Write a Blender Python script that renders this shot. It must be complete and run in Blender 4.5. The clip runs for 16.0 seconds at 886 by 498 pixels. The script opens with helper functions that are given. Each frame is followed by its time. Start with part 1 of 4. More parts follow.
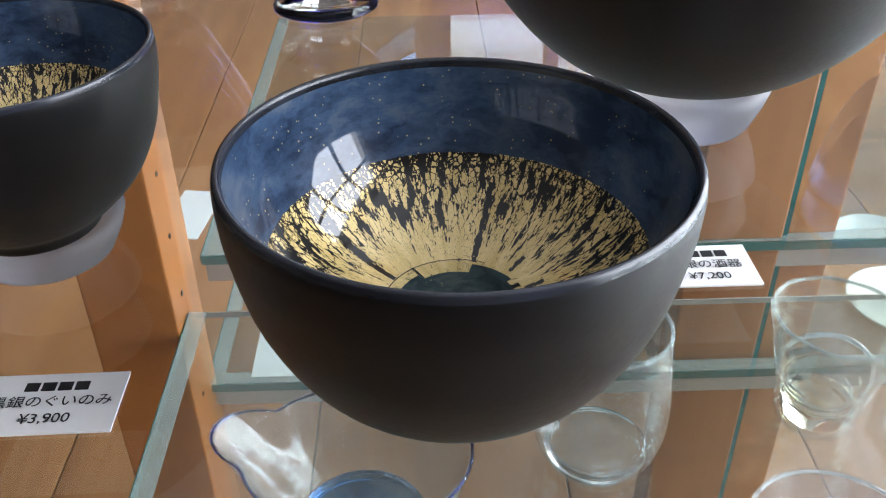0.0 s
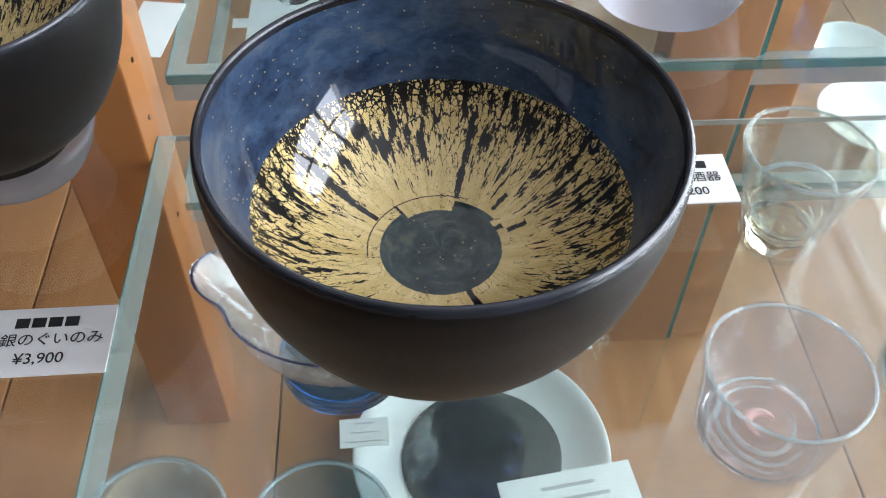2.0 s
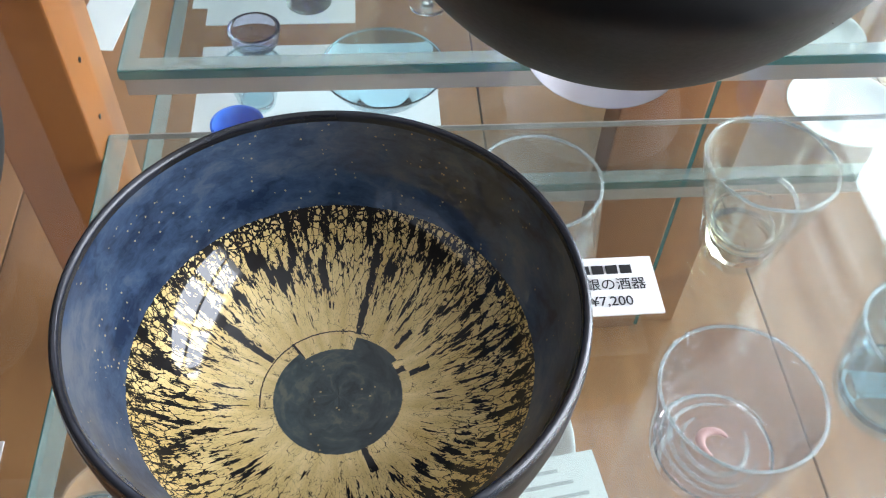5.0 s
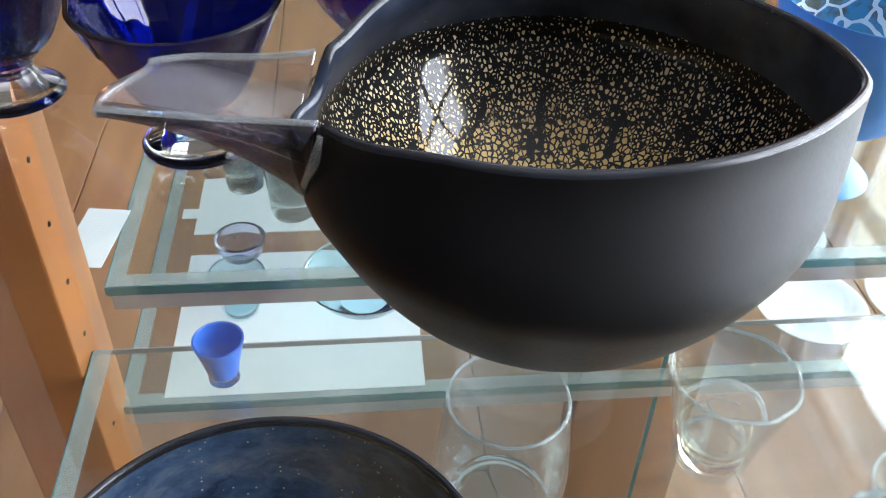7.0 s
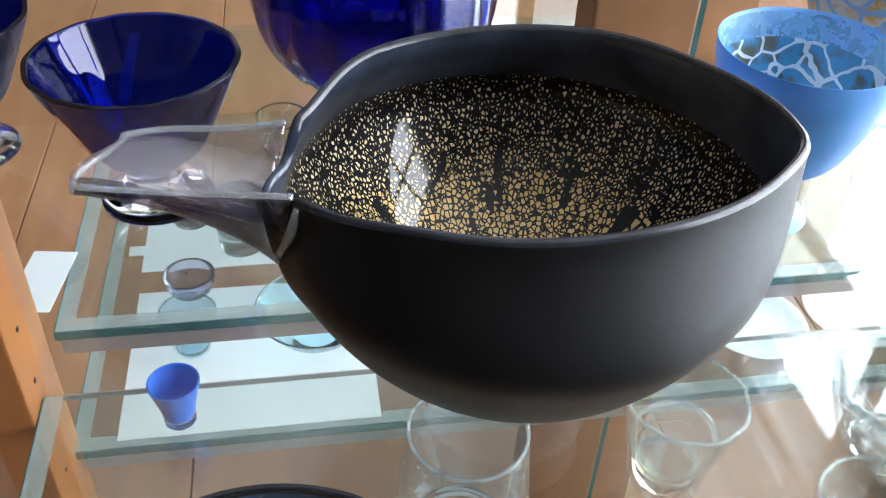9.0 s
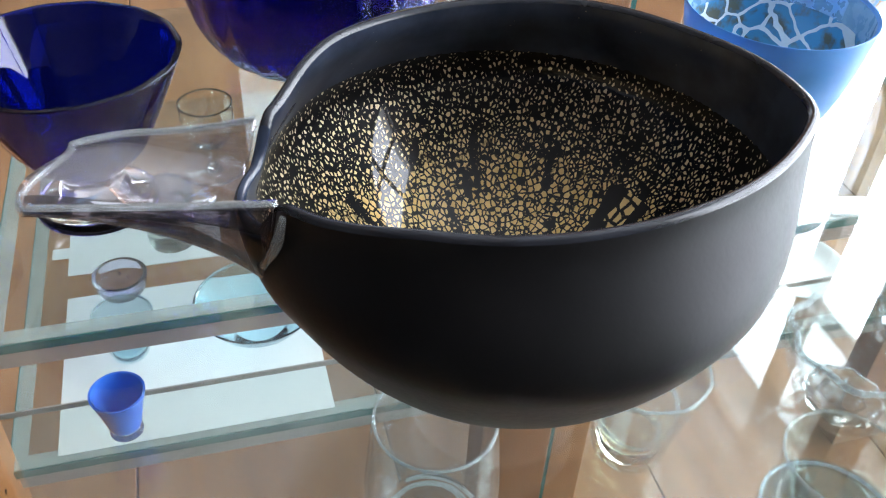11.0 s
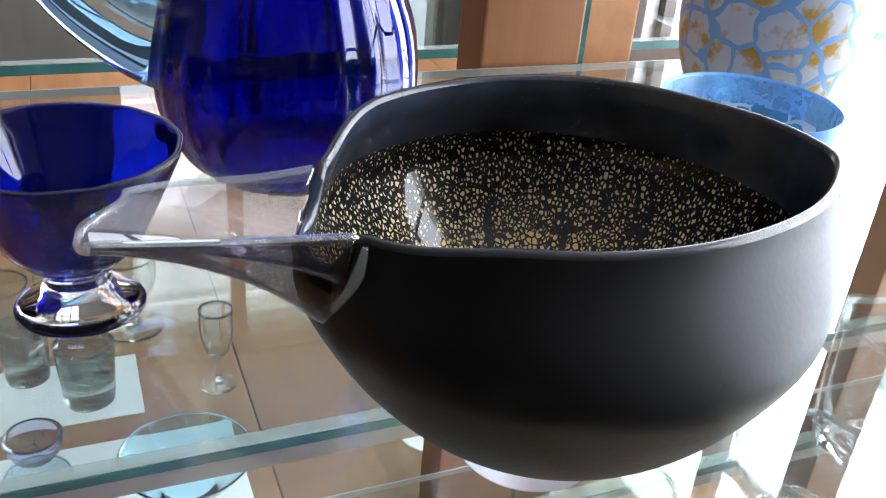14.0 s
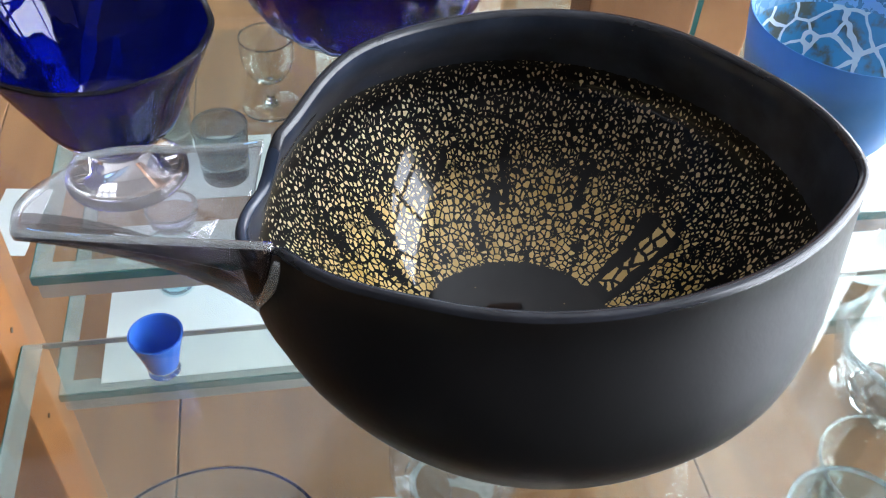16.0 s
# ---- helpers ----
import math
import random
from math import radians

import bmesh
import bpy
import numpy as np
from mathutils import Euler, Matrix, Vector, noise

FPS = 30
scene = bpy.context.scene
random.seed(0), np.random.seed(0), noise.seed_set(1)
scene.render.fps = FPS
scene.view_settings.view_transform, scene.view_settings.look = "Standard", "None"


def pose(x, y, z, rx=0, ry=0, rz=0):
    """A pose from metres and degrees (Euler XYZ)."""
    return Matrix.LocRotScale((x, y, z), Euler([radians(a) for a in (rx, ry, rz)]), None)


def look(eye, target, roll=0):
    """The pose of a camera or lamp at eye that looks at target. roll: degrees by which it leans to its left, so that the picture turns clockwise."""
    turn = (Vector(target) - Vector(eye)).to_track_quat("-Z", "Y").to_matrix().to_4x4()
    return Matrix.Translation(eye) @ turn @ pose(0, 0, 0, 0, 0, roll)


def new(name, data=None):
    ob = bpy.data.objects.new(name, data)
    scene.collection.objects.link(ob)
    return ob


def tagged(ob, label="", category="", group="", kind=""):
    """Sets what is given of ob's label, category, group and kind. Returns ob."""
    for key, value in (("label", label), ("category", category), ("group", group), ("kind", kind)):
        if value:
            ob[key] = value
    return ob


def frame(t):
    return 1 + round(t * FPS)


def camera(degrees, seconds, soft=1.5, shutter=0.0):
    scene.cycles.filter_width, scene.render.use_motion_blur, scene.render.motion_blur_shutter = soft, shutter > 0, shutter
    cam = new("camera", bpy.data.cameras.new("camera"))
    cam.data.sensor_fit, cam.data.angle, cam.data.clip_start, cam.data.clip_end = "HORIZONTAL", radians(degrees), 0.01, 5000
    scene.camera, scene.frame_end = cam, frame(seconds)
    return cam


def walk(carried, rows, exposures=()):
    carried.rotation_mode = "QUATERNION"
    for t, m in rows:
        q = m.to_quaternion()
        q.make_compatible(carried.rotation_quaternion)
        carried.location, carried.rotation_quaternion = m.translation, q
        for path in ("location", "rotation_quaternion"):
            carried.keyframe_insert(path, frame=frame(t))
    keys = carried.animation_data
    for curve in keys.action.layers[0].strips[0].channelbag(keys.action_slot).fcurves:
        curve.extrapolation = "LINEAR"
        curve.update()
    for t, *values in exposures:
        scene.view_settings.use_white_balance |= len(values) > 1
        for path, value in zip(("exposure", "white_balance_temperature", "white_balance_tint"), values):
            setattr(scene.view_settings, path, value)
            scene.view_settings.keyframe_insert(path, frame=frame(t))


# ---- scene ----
cam = camera(52.3, 16.0, soft=1.1)
PATH = [
    (0.0, 0.0093, 0.0157, 1.2088, 55.69, 0.45, -1.93),
    (0.5, 0.0092, 0.0210, 1.2116, 51.48, 0.08, -2.21),
    (1.0, 0.0099, 0.0255, 1.2166, 48.06, -0.03, -2.78),
    (1.5, 0.0098, 0.0279, 1.2224, 44.91, -0.22, -3.07),
    (2.0, 0.0080, 0.0310, 1.2271, 41.85, -0.74, -3.44),
    (2.5, 0.0064, 0.0371, 1.2296, 38.43, -1.53, -3.41),
    (3.0, 0.0071, 0.0454, 1.2360, 37.53, -2.02, -3.24),
    (3.2, 0.0075, 0.0455, 1.2360, 37.21, -1.89, -3.46),
    (5.5, 0.0254, 0.0598, 1.2438, 40.70, -1.70, -4.23),
    (6.0, 0.0289, 0.0625, 1.2506, 44.80, -1.51, -4.55),
    (6.5, 0.0306, 0.0615, 1.2568, 48.42, -1.36, -4.98),
    (7.0, 0.0295, 0.0592, 1.2625, 50.03, -1.50, -5.10),
    (7.5, 0.0282, 0.0569, 1.2697, 51.83, -1.73, -5.24),
    (8.0, 0.0257, 0.0550, 1.2722, 52.25, -1.90, -5.69),
    (8.5, 0.0226, 0.0521, 1.2751, 52.05, -1.53, -7.83),
    (8.7, 0.0243, 0.0546, 1.2743, 51.73, -1.89, -8.43),
    (11.0, 0.0147, 0.0754, 1.2667, 49.96, -2.39, -15.17),
    (11.5, 0.0007, 0.0780, 1.2708, 49.76, -3.19, -19.26),
    (12.0, -0.0092, 0.0808, 1.2704, 50.79, -3.49, -21.23),
    (12.5, -0.0115, 0.0775, 1.2608, 54.63, -4.16, -22.05),
    (13.0, -0.0151, 0.0753, 1.2532, 59.04, -3.82, -22.22),
    (13.5, -0.0135, 0.0735, 1.2500, 59.89, -4.28, -22.31),
    (14.0, -0.0143, 0.0739, 1.2463, 61.26, -4.47, -21.81),
    (14.5, -0.0079, 0.0762, 1.2491, 58.68, -3.94, -21.25),
    (15.0, 0.0056, 0.0809, 1.2612, 53.07, -3.01, -18.73),
    (15.5, 0.0189, 0.0857, 1.2703, 49.57, -3.00, -14.73),
    (16.0, 0.0267, 0.0916, 1.2761, 45.15, -3.05, -9.39),
]
walk(cam, [(t, pose(x, y, z, rx, ry, rz)) for t, x, y, z, rx, ry, rz in PATH])

# ---------------- light ----------------
world = bpy.data.worlds.new("sky")
scene.world = world
world.use_nodes = True
wn = world.node_tree
sky = wn.nodes.new("ShaderNodeTexSky")
sky.sky_type, sky.sun_disc, sky.sun_elevation, sky.sun_rotation = "NISHITA", False, radians(48), radians(70)
wn.nodes["Background"].inputs[1].default_value = 0.15
wn.links.new(sky.outputs[0], wn.nodes["Background"].inputs[0])
scene.view_settings.exposure = 0.34


def window_lamp(eye, target, w, h, power, colour=(0.765, 0.84, 1.0)):
    lamp = bpy.data.lights.new("window_daylight", "AREA")
    lamp.shape, lamp.size, lamp.size_y, lamp.energy, lamp.color = "RECTANGLE", w, h, power, colour
    ob = new("window_daylight", lamp)
    ob.matrix_world = look(eye, target)
    return ob


window_lamp((1.46, 0.53, 1.62), (0.0, 0.53, 1.62), 2.6, 1.75, 122)
window_lamp((0.48, 3.05, 1.85), (0.48, 0.2, 1.85), 1.4, 1.2, 11)


# ---------------- materials ----------------
def mat(name):
    m = bpy.data.materials.new(name)
    m.use_nodes = True
    nt = m.node_tree
    return m, nt, nt.nodes["Principled BSDF"]


def ramp(nt, src, stops):
    r = nt.nodes.new("ShaderNodeValToRGB")
    while len(r.color_ramp.elements) < len(stops):
        r.color_ramp.elements.new(0.5)
    for e, (p, c) in zip(r.color_ramp.elements, stops):
        e.position, e.color = p, (*c, 1)
    nt.links.new(src, r.inputs[0])
    return r


def mathn(nt, op, a, b=None, c=None, clamp=False):
    n = nt.nodes.new("ShaderNodeMath")
    n.operation, n.use_clamp = op, clamp
    for i, v in enumerate((a, b, c)):
        if v is None:
            continue
        if isinstance(v, (int, float)):
            n.inputs[i].default_value = v
        else:
            nt.links.new(v, n.inputs[i])
    return n.outputs[0]


def noise_of(nt, scale, detail=4.0, coord=None, rough=0.55):
    n = nt.nodes.new("ShaderNodeTexNoise")
    n.inputs["Scale"].default_value, n.inputs["Detail"].default_value, n.inputs["Roughness"].default_value = scale, detail, rough
    if coord is None:
        coord = nt.nodes.new("ShaderNodeTexCoord").outputs["Object"]
    nt.links.new(coord, n.inputs["Vector"])
    return n


def bump_of(nt, p, src, strength, dist=0.0005):
    b = nt.nodes.new("ShaderNodeBump")
    b.inputs["Strength"].default_value, b.inputs["Distance"].default_value = strength, dist
    nt.links.new(src, b.inputs["Height"])
    nt.links.new(b.outputs[0], p.inputs["Normal"])


def mottled(name, c1, c2, scale, rough=0.5, rough2=None, metallic=0.0, bump=0.0, bscale=None, spec=0.5, coat=0.0):
    m, nt, p = mat(name)
    n = noise_of(nt, scale)
    r = ramp(nt, n.outputs[0], [(0.3, c1), (0.7, c2)])
    nt.links.new(r.outputs[0], p.inputs["Base Color"])
    p.inputs["Metallic"].default_value, p.inputs["Specular IOR Level"].default_value = metallic, spec
    p.inputs["Coat Weight"].default_value, p.inputs["Coat Roughness"].default_value = coat, 0.05
    fine = noise_of(nt, bscale or scale * 12, 3.0)
    lo, hi = rough, rough2 if rough2 is not None else rough
    nt.links.new(mathn(nt, "MULTIPLY_ADD", fine.outputs[0], hi - lo, lo), p.inputs["Roughness"])
    if bump:
        bump_of(nt, p, fine.outputs[0], bump)
    return m


def wood(name, c1, c2, along="x", rough=0.42, scale=1.0):
    m, nt, p = mat(name)
    tc = nt.nodes.new("ShaderNodeTexCoord")
    mp = nt.nodes.new("ShaderNodeMapping")
    s = {"x": (1.2, 16, 16), "y": (16, 1.2, 16), "z": (16, 16, 1.2)}[along]
    p.inputs["Specular IOR Level"].default_value = 0.35
    mp.inputs["Scale"].default_value = [v * scale for v in s]
    nt.links.new(tc.outputs["Object"], mp.inputs[0])
    info = nt.nodes.new("ShaderNodeObjectInfo")
    off = nt.nodes.new("ShaderNodeCombineXYZ")
    for i in range(3):
        nt.links.new(mathn(nt, "MULTIPLY", info.outputs["Random"], 7.0 + i), off.inputs[i])
    nt.links.new(off.outputs[0], mp.inputs["Location"])
    grain = noise_of(nt, 2.2, 8.0, mp.outputs[0], 0.62)
    blot = noise_of(nt, 3.0, 2.0)
    both = mathn(nt, "MULTIPLY_ADD", blot.outputs[0], 0.35, mathn(nt, "MULTIPLY", grain.outputs[0], 0.7))
    r = ramp(nt, both, [(0.33, c1), (0.68, c2)])
    nt.links.new(r.outputs[0], p.inputs["Base Color"])
    nt.links.new(mathn(nt, "MULTIPLY_ADD", grain.outputs[0], 0.2, rough - 0.1), p.inputs["Roughness"])
    bump_of(nt, p, grain.outputs[0], 0.15, 0.0008)
    return m


def clear_glass(name, colour=(1, 1, 1), rough=0.0, ior=1.45):
    m, nt, p = mat(name)
    p.inputs["Base Color"].default_value = (*colour, 1)
    p.inputs["Transmission Weight"].default_value = 1.0
    p.inputs["IOR"].default_value = ior
    n = noise_of(nt, 60, 2.0)
    p.inputs["Roughness"].default_value = rough
    bump_of(nt, p, n.outputs[0], 0.08, 0.001)
    return m


def sheet_glass(name, tint=(0.93, 0.97, 0.955), cloudy=0.0):
    """Plate glass: clear with its mirror gloss, and a thin bloom of dust."""
    m, nt, p = mat(name)
    out = nt.nodes["Material Output"]
    tr = nt.nodes.new("ShaderNodeBsdfTransparent")
    tr.inputs[0].default_value = (*tint, 1)
    gl = nt.nodes.new("ShaderNodeBsdfGlossy")
    gl.inputs["Roughness"].default_value = 0.02
    facing = nt.nodes.new("ShaderNodeLayerWeight")
    facing.inputs[0].default_value = 0.5
    gloss = mathn(nt, "MULTIPLY_ADD", mathn(nt, "POWER", facing.outputs["Facing"], 4.0), 0.9, 0.06)
    mix = nt.nodes.new("ShaderNodeMixShader")
    nt.links.new(gloss, mix.inputs[0])
    nt.links.new(tr.outputs[0], mix.inputs[1])
    nt.links.new(gl.outputs[0], mix.inputs[2])
    p.inputs["Base Color"].default_value = (0.50, 0.55, 0.52, 1)
    p.inputs["Roughness"].default_value = 0.35
    mix2 = nt.nodes.new("ShaderNodeMixShader")
    dust = noise_of(nt, 9, 5.0)
    nt.links.new(mathn(nt, "MULTIPLY_ADD", dust.outputs[0], 0.016, cloudy), mix2.inputs[0])
    nt.links.new(mix.outputs[0], mix2.inputs[1])
    nt.links.new(p.outputs[0], mix2.inputs[2])
    nt.links.new(mix2.outputs[0], out.inputs["Surface"])
    return m


def thin_glass(name, tint, haze=0.03, wavy=0.25, gloss_least=0.045, gloss_more=0.62):
    """Blown thin-walled glass: clear face on, bright and mirror-like at a slant."""
    m, nt, p = mat(name)
    out = nt.nodes["Material Output"]
    tr = nt.nodes.new("ShaderNodeBsdfTransparent")
    tr.inputs[0].default_value = (*tint, 1)
    gl = nt.nodes.new("ShaderNodeBsdfGlossy")
    gl.inputs["Roughness"].default_value = 0.03
    wave = noise_of(nt, 45, 2.0)
    b = nt.nodes.new("ShaderNodeBump")
    b.inputs["Strength"].default_value, b.inputs["Distance"].default_value = wavy, 0.002
    nt.links.new(wave.outputs[0], b.inputs["Height"])
    nt.links.new(b.outputs[0], gl.inputs["Normal"])
    facing = nt.nodes.new("ShaderNodeLayerWeight")
    facing.inputs[0].default_value = 0.5
    gloss = mathn(nt, "MULTIPLY_ADD", mathn(nt, "POWER", facing.outputs["Facing"], 3.0), gloss_more, gloss_least)
    mix = nt.nodes.new("ShaderNodeMixShader")
    nt.links.new(gloss, mix.inputs[0])
    nt.links.new(tr.outputs[0], mix.inputs[1])
    nt.links.new(gl.outputs[0], mix.inputs[2])
    p.inputs["Base Color"].default_value = (*[0.75 * c for c in tint], 1)
    p.inputs["Roughness"].default_value = 0.25
    mix2 = nt.nodes.new("ShaderNodeMixShader")
    mix2.inputs[0].default_value = haze
    nt.links.new(mix.outputs[0], mix2.inputs[1])
    nt.links.new(p.outputs[0], mix2.inputs[2])
    nt.links.new(mix2.outputs[0], out.inputs["Surface"])
    return m


def polar(nt, ka, kv, u, v, wobble=0.0):
    """A vector that runs ka times round the bowl and kv times up its side, a little crooked."""
    ang = mathn(nt, "MULTIPLY", u, 2 * math.pi)
    vec = nt.nodes.new("ShaderNodeCombineXYZ")
    nt.links.new(mathn(nt, "MULTIPLY", mathn(nt, "COSINE", ang), ka), vec.inputs[0])
    nt.links.new(mathn(nt, "MULTIPLY", mathn(nt, "SINE", ang), ka), vec.inputs[1])
    nt.links.new(mathn(nt, "MULTIPLY", v, kv), vec.inputs[2])
    return bent(nt, vec.outputs[0], 1.6, wobble) if wobble else vec.outputs[0]


def bent(nt, src, scale, amount):
    wob = nt.nodes.new("ShaderNodeTexNoise")
    wob.inputs["Scale"].default_value, wob.inputs["Detail"].default_value = scale, 3.0
    nt.links.new(src, wob.inputs["Vector"])
    warp = nt.nodes.new("ShaderNodeVectorMath")
    warp.operation = "MULTIPLY_ADD"
    nt.links.new(wob.outputs["Color"], warp.inputs[0])
    warp.inputs[1].default_value = (amount,) * 3
    nt.links.new(src, warp.inputs[2])
    return warp.outputs[0]


def edges_of(nt, src, scale=1.0):
    c = nt.nodes.new("ShaderNodeTexVoronoi")
    c.feature = "DISTANCE_TO_EDGE"
    c.inputs["Scale"].default_value = scale
    nt.links.new(src, c.inputs["Vector"])
    return c.outputs["Distance"]


def blend(nt, f, a, b):
    m = nt.nodes.new("ShaderNodeMix")
    m.data_type = "RGBA"
    nt.links.new(f, m.inputs["Factor"])
    for s, key in ((a, "A"), (b, "B")):
        if isinstance(s, tuple):
            m.inputs[key].default_value = (*s, 1)
        else:
            nt.links.new(s, m.inputs[key])
    return m.outputs["Result"]


def span(nt, x, lo, hi):
    return mathn(nt, "MULTIPLY", mathn(nt, "GREATER_THAN", x, lo), mathn(nt, "LESS_THAN", x, hi))


def grey(nt, x, stops):
    return ramp(nt, x, [(p, (c, c, c)) for p, c in stops]).outputs[0]


def round_uv(nt):
    uv = nt.nodes.new("ShaderNodeUVMap")
    uv.uv_map = "round"
    sep = nt.nodes.new("ShaderNodeSeparateXYZ")
    nt.links.new(uv.outputs[0], sep.inputs[0])
    return sep.outputs[0], sep.outputs[1]


def specks(nt, scale, size, rarity):
    s = nt.nodes.new("ShaderNodeTexVoronoi")
    s.inputs["Scale"].default_value = scale
    nt.links.new(nt.nodes.new("ShaderNodeTexCoord").outputs["Object"], s.inputs["Vector"])
    return mathn(nt, "MULTIPLY", mathn(nt, "LESS_THAN", s.outputs["Distance"], size), mathn(nt, "GREATER_THAN", noise_of(nt, 160, 2.0).outputs[0], rarity))


def finish_leaf(nt, p, colour, gold, coat):
    nt.links.new(colour, p.inputs["Base Color"])
    nt.links.new(mathn(nt, "MULTIPLY", gold, 0.22), p.inputs["Metallic"])
    p.inputs["Roughness"].default_value, p.inputs["Specular IOR Level"].default_value = 0.35, 0.12
    p.inputs["Coat Weight"].default_value, p.inputs["Coat Roughness"].default_value = coat, 0.03
    bump_of(nt, p, gold, 0.12, 0.00015)


def cup_leaf(name):
    """Navy glaze; a sheet of gold leaf torn into radial slits that crowd towards its outer edge; a bare glazed disc in the middle."""
    m, nt, p = mat(name)
    u, v = round_uv(nt)
    rag = noise_of(nt, 4.0, 3.0, polar(nt, 14, 10, u, v))
    jag = mathn(nt, "SUBTRACT", rag.outputs[0], 0.5)
    vj = mathn(nt, "MULTIPLY_ADD", jag, 0.012, v)
    uj = mathn(nt, "MULTIPLY_ADD", jag, 0.012, u)
    sector = span(nt, uj, 0.205, 0.408)
    # radial slits, bolder between the two long tears
    fine = noise_of(nt, 1.0, 3.0, bent(nt, polar(nt, 21, 10, u, v, 0.8), 2.6, 0.5), 0.55).outputs[0]
    bold = noise_of(nt, 1.0, 3.0, bent(nt, polar(nt, 14, 7.5, u, v, 0.7), 2.6, 0.5), 0.55).outputs[0]
    slit = mathn(nt, "ADD", mathn(nt, "MULTIPLY", bold, sector), mathn(nt, "MULTIPLY", fine, mathn(nt, "SUBTRACT", 1.0, sector)))
    level = grey(nt, v, [(0.0, 0.75), (0.24, 0.70), (0.32, 0.62), (0.40, 0.572), (0.52, 0.548), (0.62, 0.55), (0.72, 0.58)])
    gold = mathn(nt, "MULTIPLY", mathn(nt, "SUBTRACT", level, slit), 55, clamp=True)
    # fine crackle along the outer edge
    cells = edges_of(nt, polar(nt, 26, 44, u, v, 0.7))
    width = mathn(nt, "MULTIPLY", grey(nt, vj, [(0.50, 0.0), (0.585, 0.035), (0.64, 0.13), (0.70, 0.17)]), mathn(nt, "MULTIPLY_ADD", sector, 0.5, 0.5))
    gold = mathn(nt, "MULTIPLY", gold, mathn(nt, "MULTIPLY_ADD", mathn(nt, "SUBTRACT", cells, width), 14, 0.6, clamp=True))
    # a net of thin cracks between the slits
    net = edges_of(nt, bent(nt, polar(nt, 20, 15, u, v, 0.8), 3.0, 0.4))
    open_by = mathn(nt, "MULTIPLY", grey(nt, v, [(0.28, 0.0), (0.40, 0.035), (0.56, 0.085), (0.72, 0.10)]), mathn(nt, "MULTIPLY", mathn(nt, "SUBTRACT", rag.outputs[0], 0.3), 3.6, clamp=True))
    gold = mathn(nt, "MULTIPLY", gold, mathn(nt, "MULTIPLY_ADD", mathn(nt, "SUBTRACT", net, open_by), 45, 0.6, clamp=True))
    # hairlines in the whole leaf round the disc
    hair = edges_of(nt, polar(nt, 5.5, 15, u, v, 1.2))
    some = noise_of(nt, 1.0, 2.0, polar(nt, 5, 12, u, v)).outputs[0]
    thin = mathn(nt, "MULTIPLY", mathn(nt, "GREATER_THAN", some, 0.5), grey(nt, v, [(0.18, 0.022), (0.30, 0.016), (0.36, 0.0), (1.0, 0.0)]))
    gold = mathn(nt, "MULTIPLY", gold, mathn(nt, "MULTIPLY_ADD", mathn(nt, "SUBTRACT", hair, thin), 60, 0.9, clamp=True))
    # the ring line, long tears and short rents
    notch = span(nt, u, 0.206, 0.353)
    ring = mathn(nt, "LESS_THAN", mathn(nt, "ABSOLUTE", mathn(nt, "SUBTRACT", vj, 0.246)), 0.0022)
    ring = mathn(nt, "MULTIPLY", ring, span(nt, u, 0.18, 0.52))
    gold = mathn(nt, "MULTIPLY", gold, mathn(nt, "SUBTRACT", 1.0, ring))
    for u0, w, v0, v1 in ((0.408, 0.006, 0.25, 0.58), (0.206, 0.0065, 0.24, 0.36), (0.205, 0.004, 0.34, 0.58), (0.353, 0.0035, 0.18, 0.25),
                          (0.062, 0.007, 0.19, 0.235), (0.045, 0.006, 0.24, 0.31), (0.813, 0.007, 0.19, 0.30), (0.115, 0.004, 0.25, 0.33)):
        near = mathn(nt, "LESS_THAN", mathn(nt, "ABSOLUTE", mathn(nt, "SUBTRACT", uj, u0)), w)
        gold = mathn(nt, "MULTIPLY", gold, mathn(nt, "SUBTRACT", 1.0, mathn(nt, "MULTIPLY", near, span(nt, vj, v0, v1))))
    wedge = span(nt, u, 0.09, 0.2065)
    disc = mathn(nt, "MULTIPLY_ADD", notch, -0.028, mathn(nt, "MULTIPLY_ADD", wedge, 0.022, 0.205))
    in_disc = mathn(nt, "LESS_THAN", vj, disc)
    leaf = mathn(nt, "MULTIPLY", mathn(nt, "LESS_THAN", vj, 0.685), mathn(nt, "SUBTRACT", 1.0, in_disc))
    gold = mathn(nt, "MULTIPLY", gold, leaf)
    cloud = noise_of(nt, 70, 5.0)
    # streaks in the glaze colour partly stand in for room reflections
    smear = noise_of(nt, 1.0, 5.0, polar(nt, 3.0, 9.0, u, v, 1.5), 0.65)
    glaze = ramp(nt, mathn(nt, "MULTIPLY_ADD", cloud.outputs[0], 0.5, mathn(nt, "MULTIPLY", smear.outputs[0], 0.5)),
                 [(0.40, (0.009, 0.019, 0.044)), (0.52, (0.034, 0.062, 0.112)), (0.62, (0.085, 0.105, 0.135))]).outputs[0]
    swirl = ramp(nt, noise_of(nt, 1.0, 4.0, bent(nt, polar(nt, 1.2, 14, u, v), 1.0, 2.2)).outputs[0],
                 [(0.35, (0.008, 0.018, 0.020)), (0.55, (0.030, 0.052, 0.055)), (0.68, (0.085, 0.095, 0.075))]).outputs[0]
    colour = blend(nt, leaf, blend(nt, in_disc, glaze, swirl), (0.005, 0.004, 0.004))
    fleck = specks(nt, 900, 0.14, 0.53)
    tone = ramp(nt, noise_of(nt, 1.0, 4.0, polar(nt, 8, 6, u, v)).outputs[0], [(0.3, (0.60, 0.44, 0.165)), (0.7, (0.80, 0.63, 0.30))]).outputs[0]
